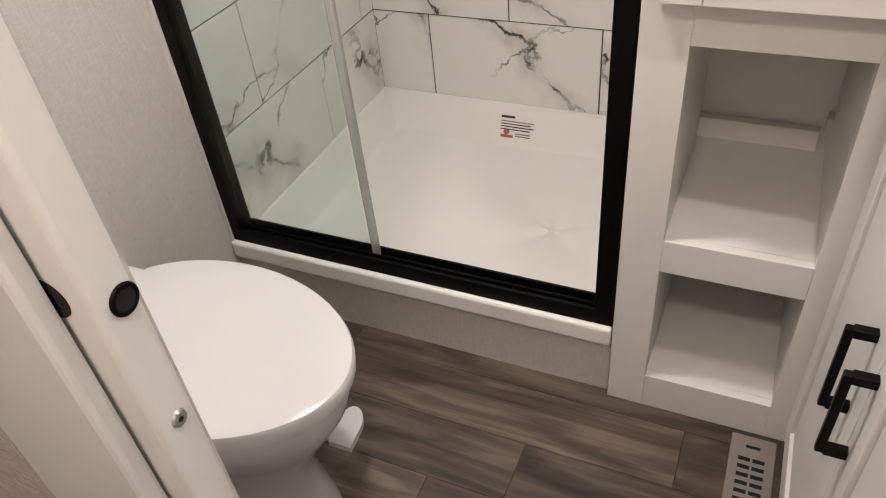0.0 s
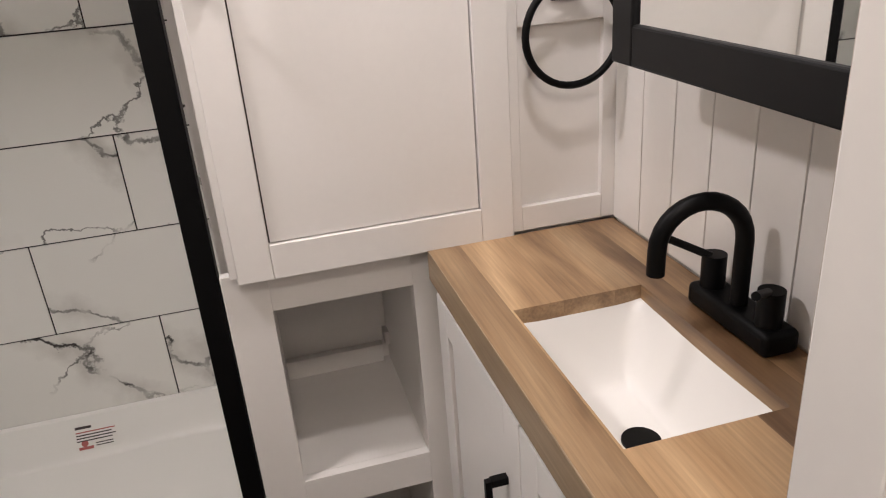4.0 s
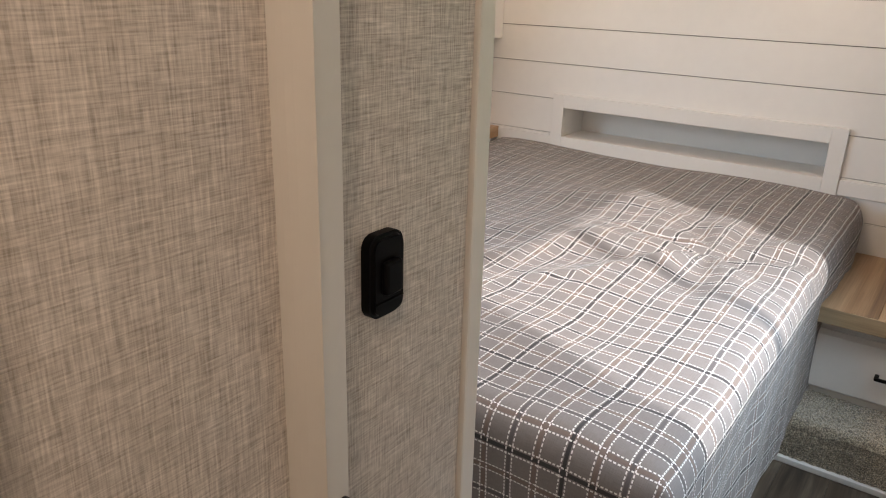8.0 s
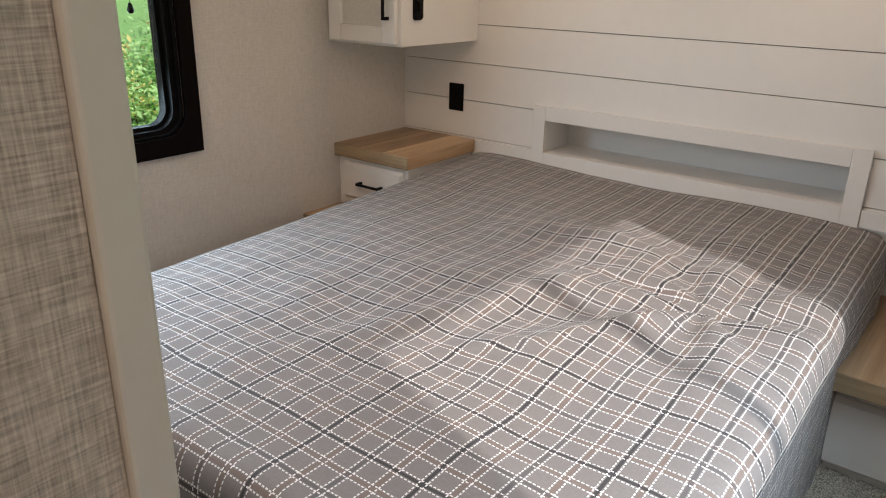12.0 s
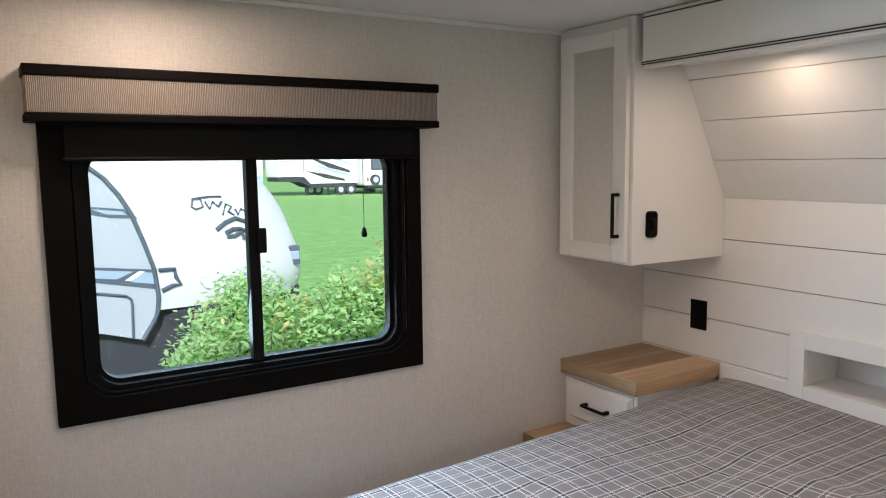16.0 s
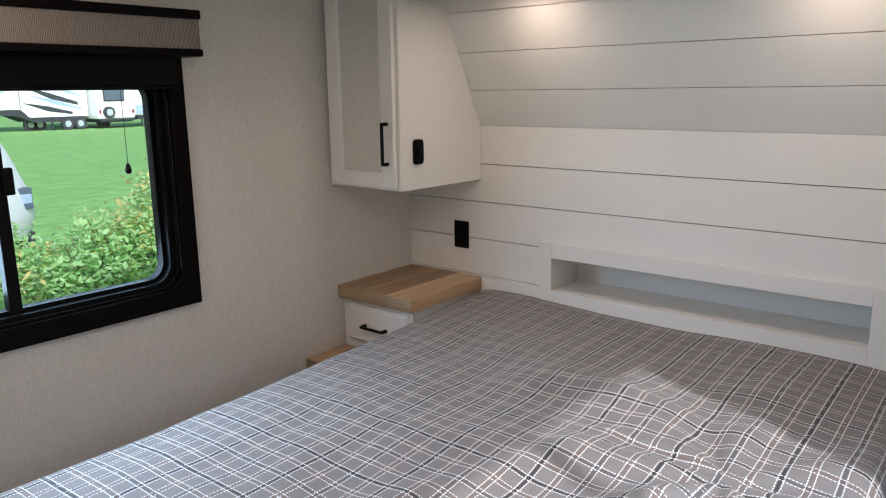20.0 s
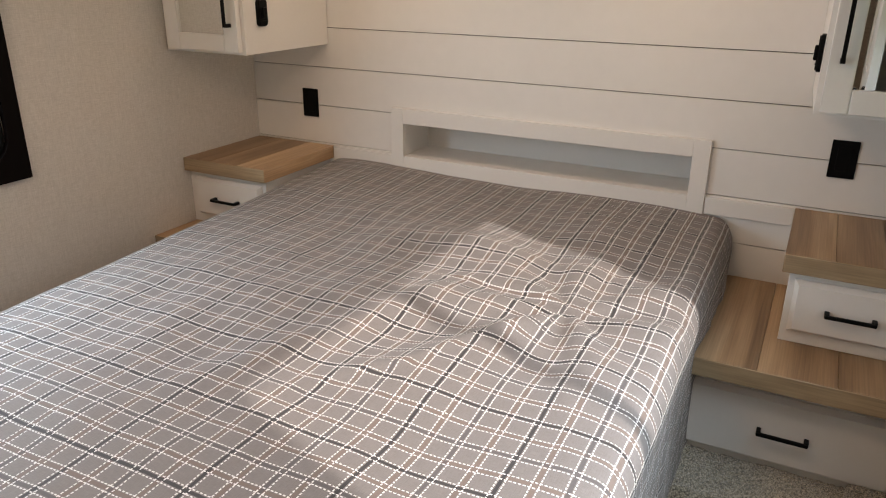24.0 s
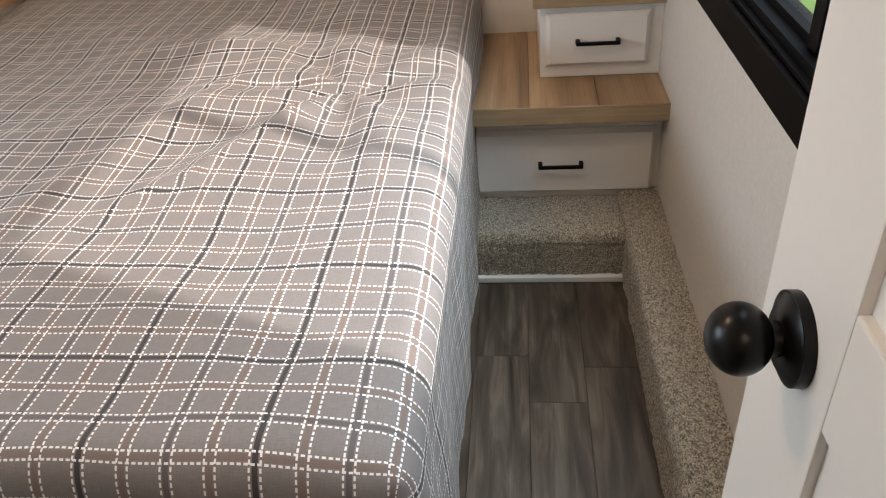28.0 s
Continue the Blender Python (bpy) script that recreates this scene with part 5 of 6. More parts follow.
part("front_edge", box(VX - 0.002, VX, HALL_B, TWL - 0.001, 0.785, CT + 0.0005, 0.0008, 1), M_WOODY, ct, "oak-look edge strip")
bs = thing("basin", (0.4, -0.12, 0.71), "white rectangular undermount basin with a black drain", "sink")
bm = bmesh.new()
n = 56
rows = []
for i in range(n + 1):
    row = []
    for j in range(n + 1):
        x, y = SX0 - 0.004 + (SX1 - SX0 + 0.008) * i / n, SY0 - 0.004 + (SY1 - SY0 + 0.008) * j / n
        ex, ey = min(x - SX0, SX1 - x), min(y - SY0, SY1 - y)
        k = 1 - (1 - min(1, max(0, ex / 0.045))) ** 2
        k2 = 1 - (1 - min(1, max(0, ey / 0.055))) ** 2
        row.append(bm.verts.new((x, y, 0.815 - 0.101 * k * k2 - 0.006 * max(0, 1 - math.hypot(x - 0.4, y + 0.163) / 0.12))))
    rows.append(row)
for i in range(n):
    for j in range(n):
        bm.faces.new((rows[i][j], rows[i + 1][j], rows[i + 1][j + 1], rows[i][j + 1]))
bmesh.ops.recalc_face_normals(bm, faces=bm.faces[:])
part("bowl", bm, M_SINK, bs)
bm = rod(bmesh.new(), (0.400, -0.163, 0.706), (0.400, -0.163, 0.7125), 0.024, 24)
part("drain", bm, M_BLACK, bs, "black drain ring")

fa = thing("basin_tap", (0.53, -0.15, CT), "matt black arched basin tap with two lever handles", "faucet")
bm = box(0.507, 0.553, -0.228, -0.075, CT, CT + 0.030, 0.008, 3)
part("base", bm, M_BLACK, fa)
R = 0.052
arc = [(0.528, -0.15, CT + 0.03), (0.528, -0.15, CT + 0.112)]
arc += [(0.528 - R + R * math.cos(t), -0.15 + 0.006 * (1 - math.cos(t)), CT + 0.112 + R * math.sin(t)) for t in [math.pi * k / 14 for k in range(1, 15)]]
arc += [(0.528 - 2 * R, -0.137, CT + 0.082)]
part("spout", tube(bmesh.new(), arc, 0.0105, 14), M_BLACK, fa)
for yy in (-0.098, -0.203):
    bm = rod(bmesh.new(), (0.528, yy, CT + 0.028), (0.528, yy, CT + 0.072), 0.015, 20)
    part("valve_body", bm, M_BLACK, fa)
    part("lever", rod(bmesh.new(), (0.523, yy, CT + 0.070), (0.483, yy + (0.030 if yy > -0.15 else -0.030), CT + 0.088), 0.005, 12), M_BLACK, fa)

# floor register
rg = thing("floor_register", (0.21, 0.12, 0.0), "beige slotted floor heating register", "vent")
part("plate", box(0.170, 0.249, -0.01, 0.246, 0.0, 0.004, 0.0015), M_VENT, rg)
for k in range(10):
    for a in (0.186, 0.211):
        part("slot", box(a, a + 0.021, 0.188 - k * 0.0175, 0.196 - k * 0.0175, 0.0036, 0.0046), M_HOLE, rg)
part("lever_slot", box(0.197, 0.222, 0.218, 0.224, 0.0036, 0.0046), M_HOLE, rg)

# ---- toilet ----
to = thing("toilet", (-0.64, -0.17, 0.0), "white porcelain trailer toilet with closed lid and foot pedal", "toilet")
def oval(cx, cy, z, ax, ay, back, k=48):
    """Rounded outline that points to +x, flattened at the back."""
    pts = []
    for n in range(k):
        t = 2 * math.pi * n / k
        x = cx + ax * math.cos(t)
        y = cy + ay * math.sin(t) * (1 - 0.06 * math.cos(t))
        pts.append((max(x, back), y, z))
    return pts
def loft(loops, cap=True):
    bm = bmesh.new()
    rings = [[bm.verts.new(p) for p in lp] for lp in loops]
    k = len(rings[0])
    for a, c in zip(rings, rings[1:]):
        for n in range(k):
            bm.faces.new((a[n], a[(n + 1) % k], c[(n + 1) % k], c[n]))
    if cap:
        bm.faces.new(rings[0][::-1])
        bm.faces.new(rings[-1])
    bmesh.ops.remove_doubles(bm, verts=bm.verts, dist=0.0001)
    bmesh.ops.recalc_face_normals(bm, faces=bm.faces[:])
    return bm
TC = (-0.600, -0.190)
part("bowl", loft([oval(*TC, z, a * 1.17, b * 1.03, -0.83) for z, a, b in ((0.0, 0.13, 0.10), (0.03, 0.125, 0.097), (0.12, 0.105, 0.085), (0.2, 0.115, 0.09), (0.28, 0.16, 0.12), (0.34, 0.19, 0.145), (0.385, 0.202, 0.156), (0.392, 0.2, 0.154))]), M_PORC, to)
part("seat", loft([oval(*TC, z, a * 1.17, b * 1.03, -0.79) for z, a, b in ((0.393, 0.196, 0.152), (0.396, 0.203, 0.158), (0.407, 0.204, 0.159), (0.409, 0.200, 0.156))]), M_PORC, to)
part("lid", loft([oval(*TC, z, a * 1.17, b * 1.03, -0.795) for z, a, b in ((0.410, 0.206, 0.162), (0.412, 0.212, 0.1665), (0.432, 0.2135, 0.1672), (0.4375, 0.2105, 0.165), (0.4398, 0.203, 0.158), (0.4405, 0.15, 0.12), (0.441, 0.05, 0.04))]), M_PORC, to, "closed white lid")
bm = box(BATH_L, -0.785, -0.295, -0.05, 0.25, 0.405, 0.02, 3)
bx(bm, BATH_L, -0.69, -0.25, -0.10, 0.0, 0.28, 0.02, 3)
part("back_housing", bm, M_PORC, to)
pts = [(-0.502, -0.098), (-0.456, -0.098), (-0.455, -0.055)] + [(-0.4785 + 0.0235 * math.cos(t), -0.055 + 0.030 * math.sin(t)) for t in [math.pi * k / 10 for k in range(1, 10)]] + [(-0.502, -0.055)]
bm = prism(bmesh.new(), pts, "z", 0.108, 0.122)
for v in bm.verts:
    v.co.z += 0.25 * (v.co.y + 0.06) - 6.0 * (v.co.x + 0.4785) ** 2
bx(bm, -0.56, -0.480, -0.092, -0.070, 0.098, 0.112, 0.004)
part("foot_pedal", bm, M_PORC, to, "white flush pedal")

# ---- bathroom pocket door, slid into the hall wall ----
sd = thing("bathroom_door", (-0.45, -0.523, 0.0), "white bathroom pocket door slid open with a latch hole in its edge", "door")
part("leaf", box(-0.80, -0.209, -0.5385, -0.5075, 0.02, 1.83, 0.005, 3), M_PAINT, sd)
part("latch_bore", rod(bmesh.new(), (-0.2095, -0.519, 0.946), (-0.2075, -0.519, 0.946), 0.0085, 22), M_HOLE, sd)
part("bore_rim", tube(bmesh.new(), [(-0.208, -0.519 + 0.0090 * math.sin(2 * math.pi * k / 24), 0.946 + 0.0090 * math.cos(2 * math.pi * k / 24)) for k in range(24)], 0.0016, 8, True), M_BLACKP, sd)
scr = part("screw", rod(bmesh.new(), (-0.2095, -0.522, 0.841), (-0.2070, -0.522, 0.841), 0.0072, 20, 0.0055), M_CHROME, sd)
part("screw_socket", rod(bmesh.new(), (-0.2072, -0.522, 0.841), (-0.2067, -0.522, 0.841), 0.0022, 8), M_HOLE, scr)
part("face_bore", rod(bmesh.new(), (-0.240, -0.5392, 0.955), (-0.240, -0.5382, 0.955), 0.014, 24), M_HOLE, sd)


# ---- outdoors ----
GZ = -0.80
M_GRASS = plain("grass", (0.28, 0.57, 0.15), 0.9, grain=0.45, scale=7, bump=0.6, stain=0.25)
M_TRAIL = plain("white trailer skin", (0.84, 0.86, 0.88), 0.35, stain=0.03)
# side's shade put into a darker, bluer tone than the cap; hubs share it
M_TSIDE = plain("shaded pale grey trailer skin", (0.44, 0.49, 0.56), 0.35, stain=0.03)
M_TPALE = plain("pale blue trailer graphics", (0.34, 0.46, 0.58), 0.4)
M_TGREY = plain("grey trailer graphics", (0.09, 0.12, 0.16), 0.4)
M_TDARK = plain("dark trailer parts", (0.03, 0.035, 0.045), 0.6)


def leafy(name, colour):
    """A leaf that lets half the light through."""
    m = plain(name, colour, 0.5, grain=0.35, scale=5)
    n, l = m.node_tree.nodes, m.node_tree.links
    tr, mix = n.new("ShaderNodeBsdfTranslucent"), n.new("ShaderNodeMixShader")
    tr.inputs[0].default_value = (*colour, 1)
    mix.inputs[0].default_value = 0.5
    l.new(n["Principled BSDF"].outputs[0], mix.inputs[1])
    l.new(tr.outputs[0], mix.inputs[2])
    l.new(mix.outputs[0], n["Material Output"].inputs[0])
    return m


M_LEAF = leafy("leaf green", (0.52, 0.80, 0.36))
M_LEAFY = leafy("leaf yellow red", (0.88, 0.70, 0.30))
M_TWIG = plain("twig", (0.09, 0.06, 0.035), 0.9)
bm = bmesh.new()
bmesh.ops.create_grid(bm, x_segments=60, y_segments=60, size=400)
for v in bm.verts:
    v.co.z = GZ + 0.12 * noise.noise(v.co * 0.03)
structure("ground", bm, M_GRASS, "bright green mown grass field")

# parked trailer: box body whose nose is a rounded cap between the side edges and its centre line
TY0, TY1 = 5.0, 7.4
EDGE = [(0.75, 1.78), (1.15, 1.66), (1.36, 1.50), (1.556, 1.336), (1.651, 1.211), (1.727, 1.072), (1.801, 0.862), (1.866, 0.648), (1.887, 0.434), (1.875, 0.33)]
NOSE = [(1.60, 2.02), (2.35, 1.93), (2.80, 1.62), (3.05, 1.33), (3.20, 1.13), (3.29, 0.98), (3.37, 0.78), (3.455, 0.557), (3.48, 0.399), (3.42, 0.22)]


def along(pts, v):
    """Point at v from 0 to 1 on a bent line."""
    q = min(len(pts) - 1.001, max(0.0, v * (len(pts) - 1)))
    k = int(q)
    return tuple(a + (c - a) * (q - k) for a, c in zip(pts[k], pts[k + 1]))


def nose(u, v, out=0.0):
    """Point on the cap, u from the near edge (0) over the centre line (1) to the far edge (2)."""
    w = 1 - u
    (sx, sz), (ox, oz) = along(EDGE, v), along(NOSE, v)
    f = abs(w) ** 1.8
    return Vector((ox + (sx - ox) * f + 0.6 * out, (TY0 + TY1) / 2 - (TY1 - TY0) / 2 * w - 0.8 * out, oz + (sz - oz) * f))


def on_cap(x, z, out):
    """Cap point of the near half with the given x and z."""
    best = min(((nose(i / 90, j / 60), i / 90, j / 60) for i in range(91) for j in range(61)), key=lambda c: (c[0].x - x) ** 2 + (c[0].z - z) ** 2)
    return nose(best[1], best[2], out)


tl = thing("parked_trailer", (1.0, 6.2, GZ), "white travel trailer with a rounded front and grey graphics", "trailer")
bm = bmesh.new()
rows = [[bm.verts.new(nose(u / 12, v / 24)) for v in range(25)] for u in range(25)]
for a, c in zip(rows, rows[1:]):
    for k in range(24):
        bm.faces.new((a[k], c[k], c[k + 1], a[k + 1]))
bm.faces.new([r[24] for r in rows])
bmesh.ops.recalc_face_normals(bm, faces=bm.faces[:])
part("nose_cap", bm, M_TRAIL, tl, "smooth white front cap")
side = [(-4.2, 1.80)] + EDGE + [(1.856, 0.271), (1.759, 0.117), (1.467, 0.204), (1.30, 0.21), (-4.2, 0.21)]
part("body", prism(bmesh.new(), side, "y", TY0, TY1), M_TSIDE, tl, "bluish-white side skin in a shaded pale grey")
part("edge_strip", tube(bmesh.new(), [(x, TY0 - 0.012, z) for x, z in EDGE[1:] + [(1.856, 0.271), (1.759, 0.117)]], 0.017, 8), M_TGREY, tl)
for pts, mat, lift in (([(1.20, 1.165), (1.473, 1.133), (1.687, 1.108), (1.779, 1.036), (1.569, 1.051), (1.45, 1.08), (1.20, 1.11)], M_TGREY, 0.006),
                       ([(1.46, 1.118), (1.67, 1.092), (1.70, 1.066), (1.56, 1.075)], M_TPALE, 0.010),
                       ([(1.10, 0.742), (1.476, 0.693), (1.86, 0.645), (1.878, 0.494), (1.479, 0.579), (1.10, 0.66)], M_TGREY, 0.006),
                       ([(1.10, 0.722), (1.476, 0.672), (1.72, 0.642), (1.60, 0.594), (1.479, 0.612), (1.10, 0.69)], M_TPALE, 0.010),
                       ([(1.78, 0.632), (1.850, 0.622), (1.862, 0.535), (1.70, 0.565)], M_TPALE, 0.010),
                       ([(1.657, 0.580), (1.70, 0.572), (1.80, 0.636), (1.757, 0.642)], M_TRAIL, 0.013)):
    part("graphic_stripe", prism(bmesh.new(), pts, "y", TY0 - lift, TY0 - 0.002), mat, tl)
bm = tube(bmesh.new(), [on_cap(x, z, 0.008) for x, z in ((1.90, 0.635), (1.96, 0.63), (2.02, 0.62), (2.04, 0.57), (2.06, 0.50), (2.0, 0.495), (1.91, 0.49))], 0.016, 6)
part("graphic_stripe", bm, M_TGREY, tl)
part("hatch_rim", tube(bmesh.new(), [(1.20, TY0 - 0.008, 0.52), (1.475, TY0 - 0.008, 0.50), (1.660, TY0 - 0.008, 0.463), (1.692, TY0 - 0.008, 0.435), (1.698, TY0 - 0.008, 0.39), (1.691, TY0 - 0.008, 0.139)], 0.011, 6), M_TGREY, tl)
# emblem: plain strokes and a dark patch in place of lettering
for pts in ([(2.24, 1.16), (2.21, 1.10), (2.25, 1.06), (2.31, 1.09), (2.30, 1.15), (2.24, 1.16), (2.40, 1.17), (2.50, 1.165)], [(2.33, 1.12), (2.37, 1.07), (2.42, 1.12), (2.46, 1.07), (2.50, 1.11)], [(2.50, 1.00), (2.54, 1.09), (2.60, 1.07), (2.55, 1.04), (2.62, 0.99)], [(2.63, 1.04), (2.66, 1.0), (2.70, 1.05), (2.74, 1.01), (2.80, 1.03)]):
    part("emblem_stroke", tube(bmesh.new(), [on_cap(x, z, 0.006) for x, z in pts], 0.009, 6), M_TGREY, tl)
for pts in ([(2.43, 0.90), (2.52, 0.95), (2.62, 0.955), (2.72, 0.93)], [(2.50, 0.86), (2.58, 0.89), (2.66, 0.875), (2.73, 0.85)], [(2.52, 0.83), (2.60, 0.825), (2.66, 0.84), (2.70, 0.78)]):
    part("emblem_patch", tube(bmesh.new(), [on_cap(x, z, 0.004) for x, z in pts], 0.020, 6), M_TGREY, tl)
for z in (0.50, 0.455):
    part("emblem_bar", tube(bmesh.new(), [on_cap(2.60, z, 0.004), on_cap(2.74, z - 0.015, 0.004)], 0.010, 6), M_TPALE, tl)
lp = nose(0.72, 0.775)
part("marker_lamp", box(lp.x - 0.09, lp.x + 0.05, lp.y - 0.04, lp.y + 0.06, lp.z - 0.10, lp.z + 0.08, 0.01), M_TGREY, tl)
part("lamp_lens", box(lp.x - 0.05, lp.x + 0.04, lp.y - 0.05, lp.y + 0.05, lp.z - 0.05, lp.z + 0.03, 0.006), M_TPALE, tl)
part("undercarriage", box(-4.0, 2.5, TY0 + 0.12, TY1 - 0.12, -0.30, 0.30, 0.03), M_TDARK, tl)
part("hitch_frame", prism(bmesh.new(), [(2.4, 0.22), (3.35, 0.26), (3.35, 0.17), (2.4, -0.02)], "y", 5.9, 6.5), M_TDARK, tl)
for x in (1.0, 1.75):
    part("support_leg", box(x - 0.05, x + 0.05, 5.3, 5.4, GZ, -0.2, 0.01), M_TDARK, tl)


def wheel_at(t, x, y, r):
    w = part("wheel", rod(bmesh.new(), (x, y, GZ + r), (x, y + 0.24, GZ + r), r, 20), M_TDARK, t)
    part("hub", rod(bmesh.new(), (x, y - 0.02, GZ + r), (x, y, GZ + r), r * 0.5, 16), M_TSIDE, w)


def far_trailer(x0, length, y, top, stripe):
    t = thing("far_trailer", (x0 + length / 2, y, GZ), "distant white trailer with dark stripes and twin wheels", "trailer", "far trailers")
    part("body", box(x0, x0 + length, y, y + 2.5, GZ + 0.75, top, 0.15, 3), M_TRAIL, t)
    part("skirt", box(x0 + 0.1, x0 + length - 0.1, y - 0.01, y + 2.4, GZ + 0.5, GZ + 0.80), M_TDARK, t)
    part("lower_band", box(x0 + 0.05, x0 + length - 0.05, y - 0.012, y - 0.001, GZ + 0.85, GZ + 1.45), M_TPALE, t, "blue-grey lower band")
    for k in range(int(length // 2.2)):
        a = x0 + 0.7 + 2.2 * k
        part("window", box(a, a + 0.9, y - 0.03, y, GZ + 1.95, GZ + 2.75, 0.03), M_TDARK, t)
    for k in range(stripe):
        a = x0 + length * (0.15 + 0.22 * k)
        part("stripe", prism(bmesh.new(), [(a, GZ + 1.0), (a + 0.3, GZ + 1.0), (a + 1.6, GZ + 1.6), (a + 1.2, GZ + 1.6)], "y", y - 0.03, y - 0.013), M_TDARK, t)
    part("awning_tube", rod(bmesh.new(), (x0 + 0.5, y - 0.1, top - 0.15), (x0 + length * 0.7, y - 0.1, top - 0.15), 0.08, 8), M_TDARK, t)
    for k in (0, 1):
        wheel_at(t, x0 + length * 0.55 + 0.85 * k, y - 0.02, 0.36)
    part("jack", rod(bmesh.new(), (x0 + 0.5, y + 0.2, GZ), (x0 + 0.5, y + 0.2, GZ + 0.6), 0.05, 8), M_TDARK, t)


def fifth_wheel(x0, length, y):
    """Tall trailer seen from its side: raised front over a dark gooseneck, swept stripes and twin wheels at the rear."""
    t = thing("far_trailer", (x0 + length / 2, y, GZ), "tall white trailer with swept black stripes and twin wheels", "trailer", "far trailers")
    h = GZ + 3.9
    low = GZ + 0.85
    shape = [(x0, GZ + 1.35), (x0, h - 0.5), (x0 + 0.5, h), (x0 + length, h), (x0 + length, low), (x0 + 2.4, low), (x0 + 1.9, GZ + 1.35)]
    part("body", prism(bmesh.new(), shape, "y", y, y + 2.5), M_TRAIL, t)
    part("gooseneck", prism(bmesh.new(), [(x0 + 0.1, GZ + 1.02), (x0 + 0.1, GZ + 1.30), (x0 + 1.9, GZ + 1.30), (x0 + 2.5, low - 0.02), (x0 + length - 0.2, low - 0.02), (x0 + length - 0.2, GZ + 0.5), (x0 + 2.6, GZ + 0.55), (x0 + 1.6, GZ + 1.0)], "y", y + 0.05, y + 2.4), M_TDARK, t)
    part("side_seam", box(x0 + 1.88, x0 + 1.93, y - 0.012, y - 0.001, GZ + 1.36, h - 0.1), M_TGREY, t)
    for k, (a, z, c, w, d) in enumerate(((2.1, 2.75, 5.4, 1.55, 0.20), (2.3, 2.25, 5.6, 1.25, 0.12), (2.0, 1.75, 5.0, 0.98, 0.16), (2.9, 3.05, 5.7, 2.05, 0.08))):
        c = min(c, length - 0.1)
        part("stripe", prism(bmesh.new(), [(x0 + a, GZ + z), (x0 + (a + c) / 2, GZ + (z + w) / 2 + 0.16), (x0 + c, GZ + w + d), (x0 + c, GZ + w), (x0 + (a + c) / 2, GZ + (z + w) / 2 - d)], "y", y - 0.012 - 0.002 * k, y - 0.001), (M_TDARK, M_TPALE)[k % 2], t)
    for k, z in enumerate((2.55, 2.35)):
        part("sign_bar", box(x0 + 0.25, x0 + 1.5 - 0.3 * k, y - 0.012, y - 0.001, GZ + z, GZ + z + 0.09), M_TPALE, t)
    for a, w in ((3.2, 0.8), (length - 1.1, 0.7)):
        f = part("window", box(x0 + a, x0 + a + w, y - 0.05, y - 0.001, GZ + 2.85, GZ + 3.55, 0.03), M_TDARK, t)
        part("pane", box(x0 + a + 0.07, x0 + a + w - 0.07, y - 0.056, y - 0.05, GZ + 2.92, GZ + 3.48), M_TGREY, f)
    for a in (2.75, 3.30, length - 1.35, length - 0.55):
        wheel_at(t, x0 + a, y - 0.03 if a > 3.5 else y + 0.9, 0.39)
    for a in (2.2, length - 2.2):
        part("jack", rod(bmesh.new(), (x0 + a, y + 0.3, GZ), (x0 + a, y + 0.3, GZ + 0.7), 0.06, 8), M_TDARK, t)


def rear_on(x0, y):
    """Trailer that turns its back wall to the window: dark rear window, spare wheel, two tail lamps, bumper."""
    t = thing("far_trailer", (x0 + 1.25, y, GZ), "white trailer with a spare wheel on its back wall", "trailer", "far trailers")
    part("body", box(x0, x0 + 2.55, y, y + 8.5, GZ + 0.62, GZ + 3.7, 0.12, 3), M_TRAIL, t)
    f = part("window", box(x0 + 0.45, x0 + 1.85, y - 0.05, y - 0.001, GZ + 1.75, GZ + 2.75, 0.05), M_TDARK, t)
    part("pane", box(x0 + 0.53, x0 + 1.77, y - 0.056, y - 0.05, GZ + 1.83, GZ + 2.67), M_TGREY, f)
    w = part("spare_wheel", rod(bmesh.new(), (x0 + 0.70, y - 0.22, GZ + 1.05), (x0 + 0.70, y - 0.01, GZ + 1.05), 0.37, 20), M_TDARK, t)
    part("hub", rod(bmesh.new(), (x0 + 0.70, y - 0.24, GZ + 1.05), (x0 + 0.70, y - 0.22, GZ + 1.05), 0.22, 16), M_TSIDE, w)
    for a in (0.10, 2.33):
        part("tail_lamp", box(x0 + a, x0 + a + 0.12, y - 0.04, y - 0.001, GZ + 0.95, GZ + 1.2, 0.01), M_RED, t)
    part("bumper", box(x0 + 0.1, x0 + 2.45, y - 0.1, y, GZ + 0.5, GZ + 0.62, 0.01), M_TDARK, t)
    part("chassis", box(x0 + 0.2, x0 + 2.35, y + 0.1, y + 8.0, GZ + 0.4, GZ + 0.62), M_TDARK, t)
    for a in (0.05, 2.26):
        for b in (3.8, 4.7):
            part("wheel", rod(bmesh.new(), (x0 + a, y + b, GZ + 0.36), (x0 + a + 0.24, y + b, GZ + 0.36), 0.36, 18), M_TDARK, t)


fifth_wheel(17.9, 6.0, 48.0)
rear_on(24.05, 47.0)
for x0, ln, y, top, st in ((8.2, 9.4, 50.0, 3.1, 0), (26.9, 8.0, 47.5, 3.0, 2), (36.0, 8.0, 47.0, 3.0, 3), (-3.0, 8.5, 49.0, 3.0, 2), (9.0, 9.0, -44.0, 2.6, 3), (20.0, 9.0, -46.0, 2.6, 2), (-4.0, 9.0, -45.0, 2.6, 3)):
    far_trailer(x0, ln, y, top, st)


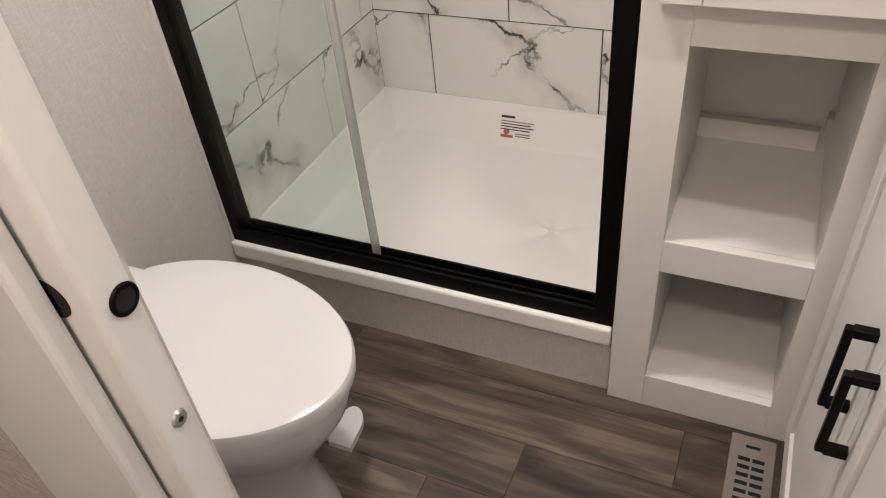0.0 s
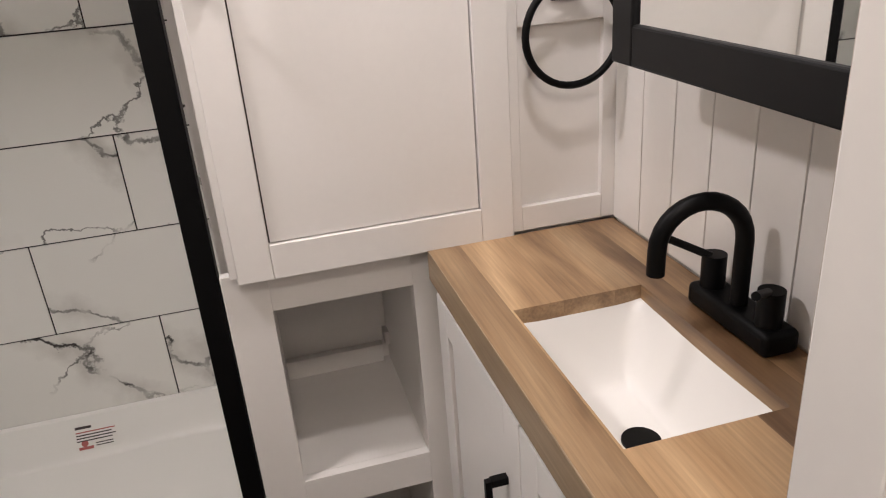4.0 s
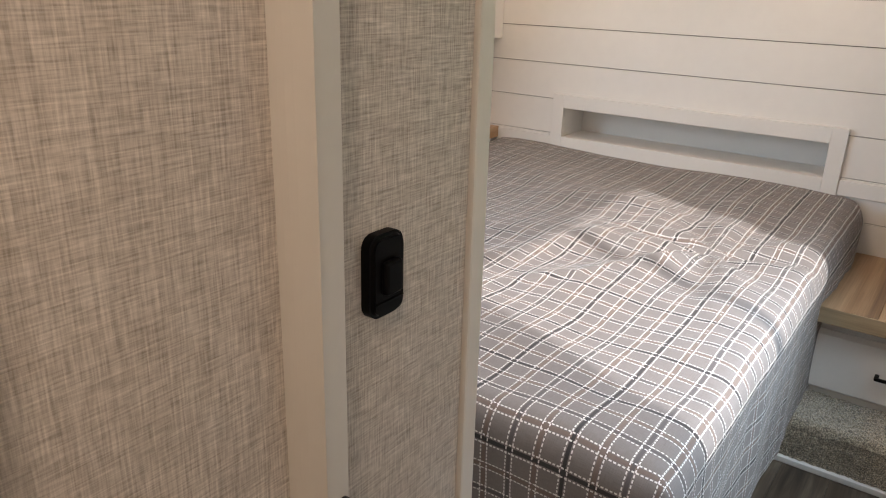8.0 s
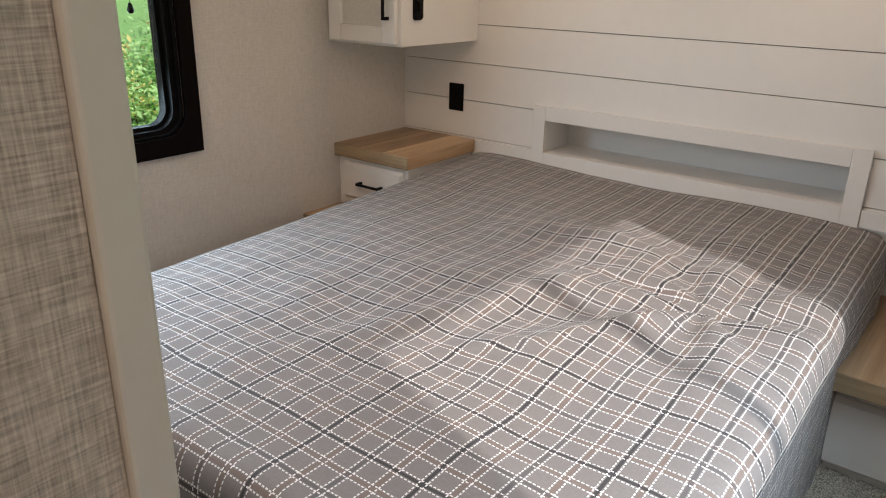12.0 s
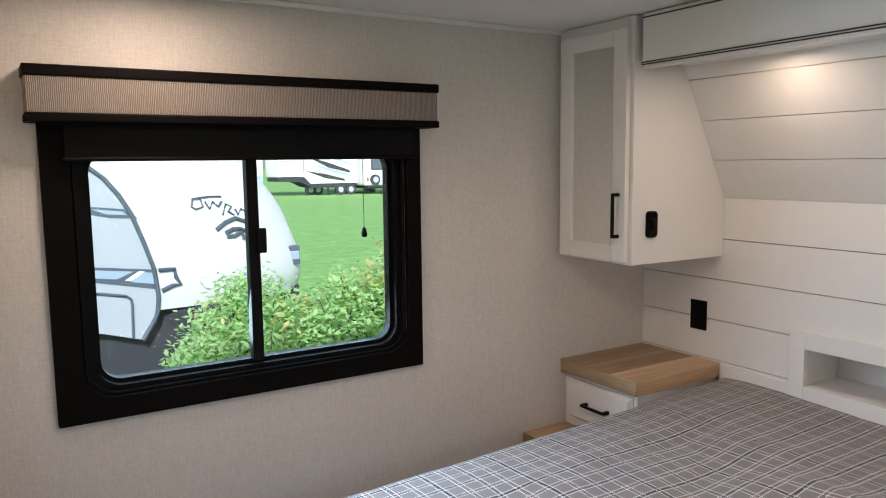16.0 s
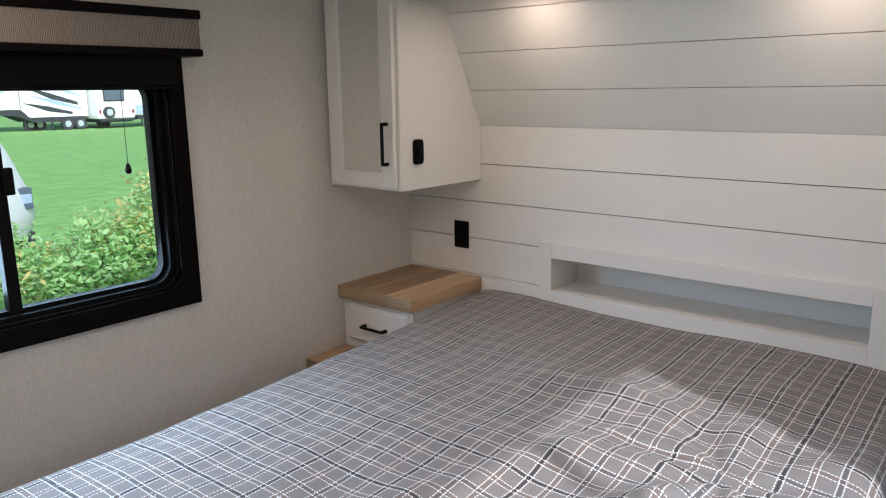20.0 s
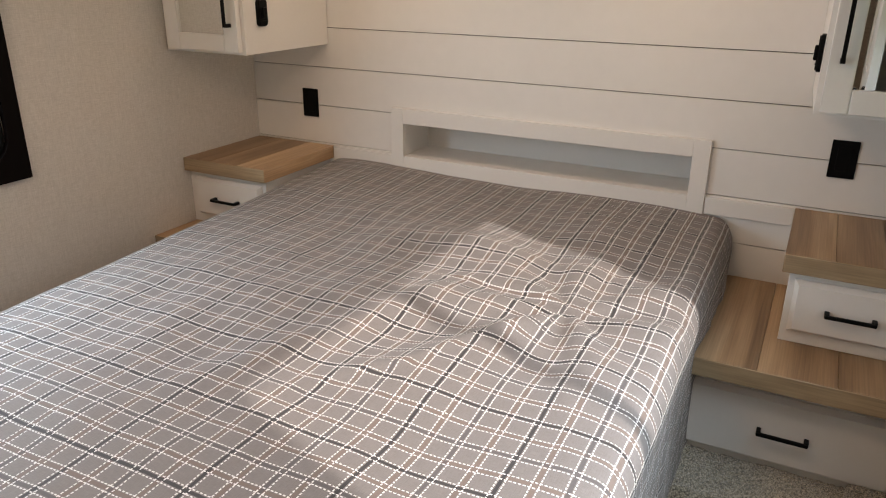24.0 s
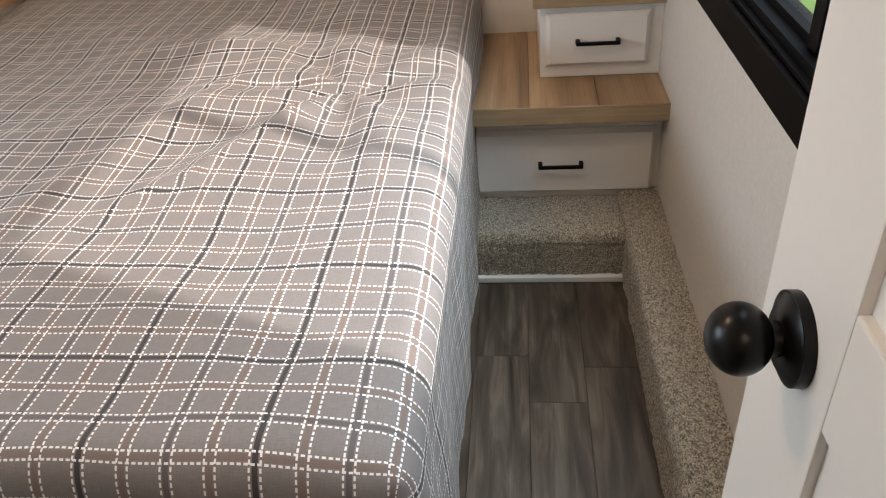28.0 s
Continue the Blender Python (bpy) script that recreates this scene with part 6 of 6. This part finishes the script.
def bush(name, cx, cy, rx, ry, top, count, seed, label, turned):
    rng = random.Random(seed)
    t = thing(name, (cx, cy, GZ), label, "bush", "bushes")
    bm, by, tw = bmesh.new(), bmesh.new(), bmesh.new()
    sprays = []
    for k in range(count // 16):
        a, r = rng.uniform(0, 2 * math.pi), math.sqrt(rng.random())
        x, y = cx + rx * r * math.cos(a), cy + ry * r * math.sin(a)
        up = rng.uniform(0.5, 1.0)
        h = (top - GZ) * (1 - 0.30 * r * r) * up * (0.88 + 0.3 * noise.noise((x * 1.7, y * 1.7, seed)))
        sprays.append((Vector((x, y, GZ + max(0.1, h))), up))
    for n, (s, up) in enumerate(sprays):
        if n % 5 == 0:
            rod(tw, (cx + (s.x - cx) * 0.4, cy + (s.y - cy) * 0.4, GZ), s, 0.008, 5, 0.003)
        tip = max(0.0, (up - 0.82) / 0.18)
        target = by if rng.random() < turned * (0.3 + 5 * tip * max(0.15, 0.5 + noise.noise((s.x * 2.2, s.y * 2.2, 9)))) else bm
        for k in range(16):
            p = s + Vector((rng.gauss(0, 0.06), rng.gauss(0, 0.06), rng.gauss(0, 0.05)))
            size = rng.uniform(0.016, 0.038)
            d = Vector((rng.gauss(0, 1), rng.gauss(0, 1), rng.gauss(0.1, 0.5))).normalized()
            e = d.cross(Vector((rng.gauss(0, 0.4), rng.gauss(0, 0.4), 1))).normalized()
            vs = [target.verts.new(p + q) for q in (-d * size, e * size * 0.5, d * size, -e * size * 0.5)]
            target.faces.new(vs)
    part("foliage", bm, M_LEAF, t, "bright green leaves", False)
    part("autumn_foliage", by, M_LEAFY, t, "yellow and reddish leaves", False)
    part("stem", tw, M_TWIG, t)


bush("bush", 2.35, 4.2, 0.55, 0.45, 0.78, 15000, 3, "bright leafy green bush", 0.03)
bush("bush", 3.72, 4.2, 1.15, 0.5, 1.10, 30000, 5, "leafy green bush with yellow and red tips", 0.10)

# ---- tiles and planks ----
def tiles():
    ph, pw, g = 0.2525, 0.505, 0.0036
    z = 0.125
    row = 0
    while z < CEIL - 0.01:
        z1 = min(z + ph, CEIL)
        off = -0.822 if row % 2 == 0 else -0.577
        x = off - 2 * pw
        while x < -0.06:
            a, c = max(x + g / 2, SH_LX), min(x + pw - g / 2, -0.074)
            if c - a > 0.01:
                part("tile", box(a, c, SH_BACK, SH_BACK + 0.0045, z + g / 2, z1 - g / 2, 0.0007, 1), M_MARBLE, shower_wall)
            x += pw
        y = SH_BACK - (0.32 if row % 2 == 0 else 0.07) - 2 * pw
        while y < SH_BACK:
            a, c = max(y + g / 2, SH_Y + 0.03), min(y + pw - g / 2, SH_BACK)
            if c - a > 0.01:
                part("tile", box(SH_LX - 0.0045, SH_LX, a, c, z + g / 2, z1 - g / 2, 0.0007, 1), M_MARBLE, shower_wall)
            y += pw
        z, row = z1, row + 1


tiles()


def planks():
    rng = random.Random(11)
    w, ln = 0.1300, 0.92
    y = -0.821 - 3 * w
    k = 0
    while y < YL:
        y1 = min(y + w, YL)
        y0 = max(y, YR)
        row = round((y + 0.821) / w)
        start = {0: 1.962, -1: 1.810, -2: 1.924, 1: 1.55}.get(row, rng.uniform(0, ln))
        x = start - ln * math.ceil((start - X_BACK) / ln)
        while x < XH:
            a, c = max(x, X_BACK), min(x + ln, XH)
            if c - a > 0.02:
                me = box(-(c - a) / 2 + 0.0004, (c - a) / 2 - 0.0004, -(y1 - y0) / 2 + 0.0004, (y1 - y0) / 2 - 0.0004, -0.006, 0.0, 0.0006, 1)
                piece("plank", mesh_of("plank", me, M_PLANK, False), floor, ((a + c) / 2, (y0 + y1) / 2, 0.0))
            x += ln
        y += w
        k += 1


planks()
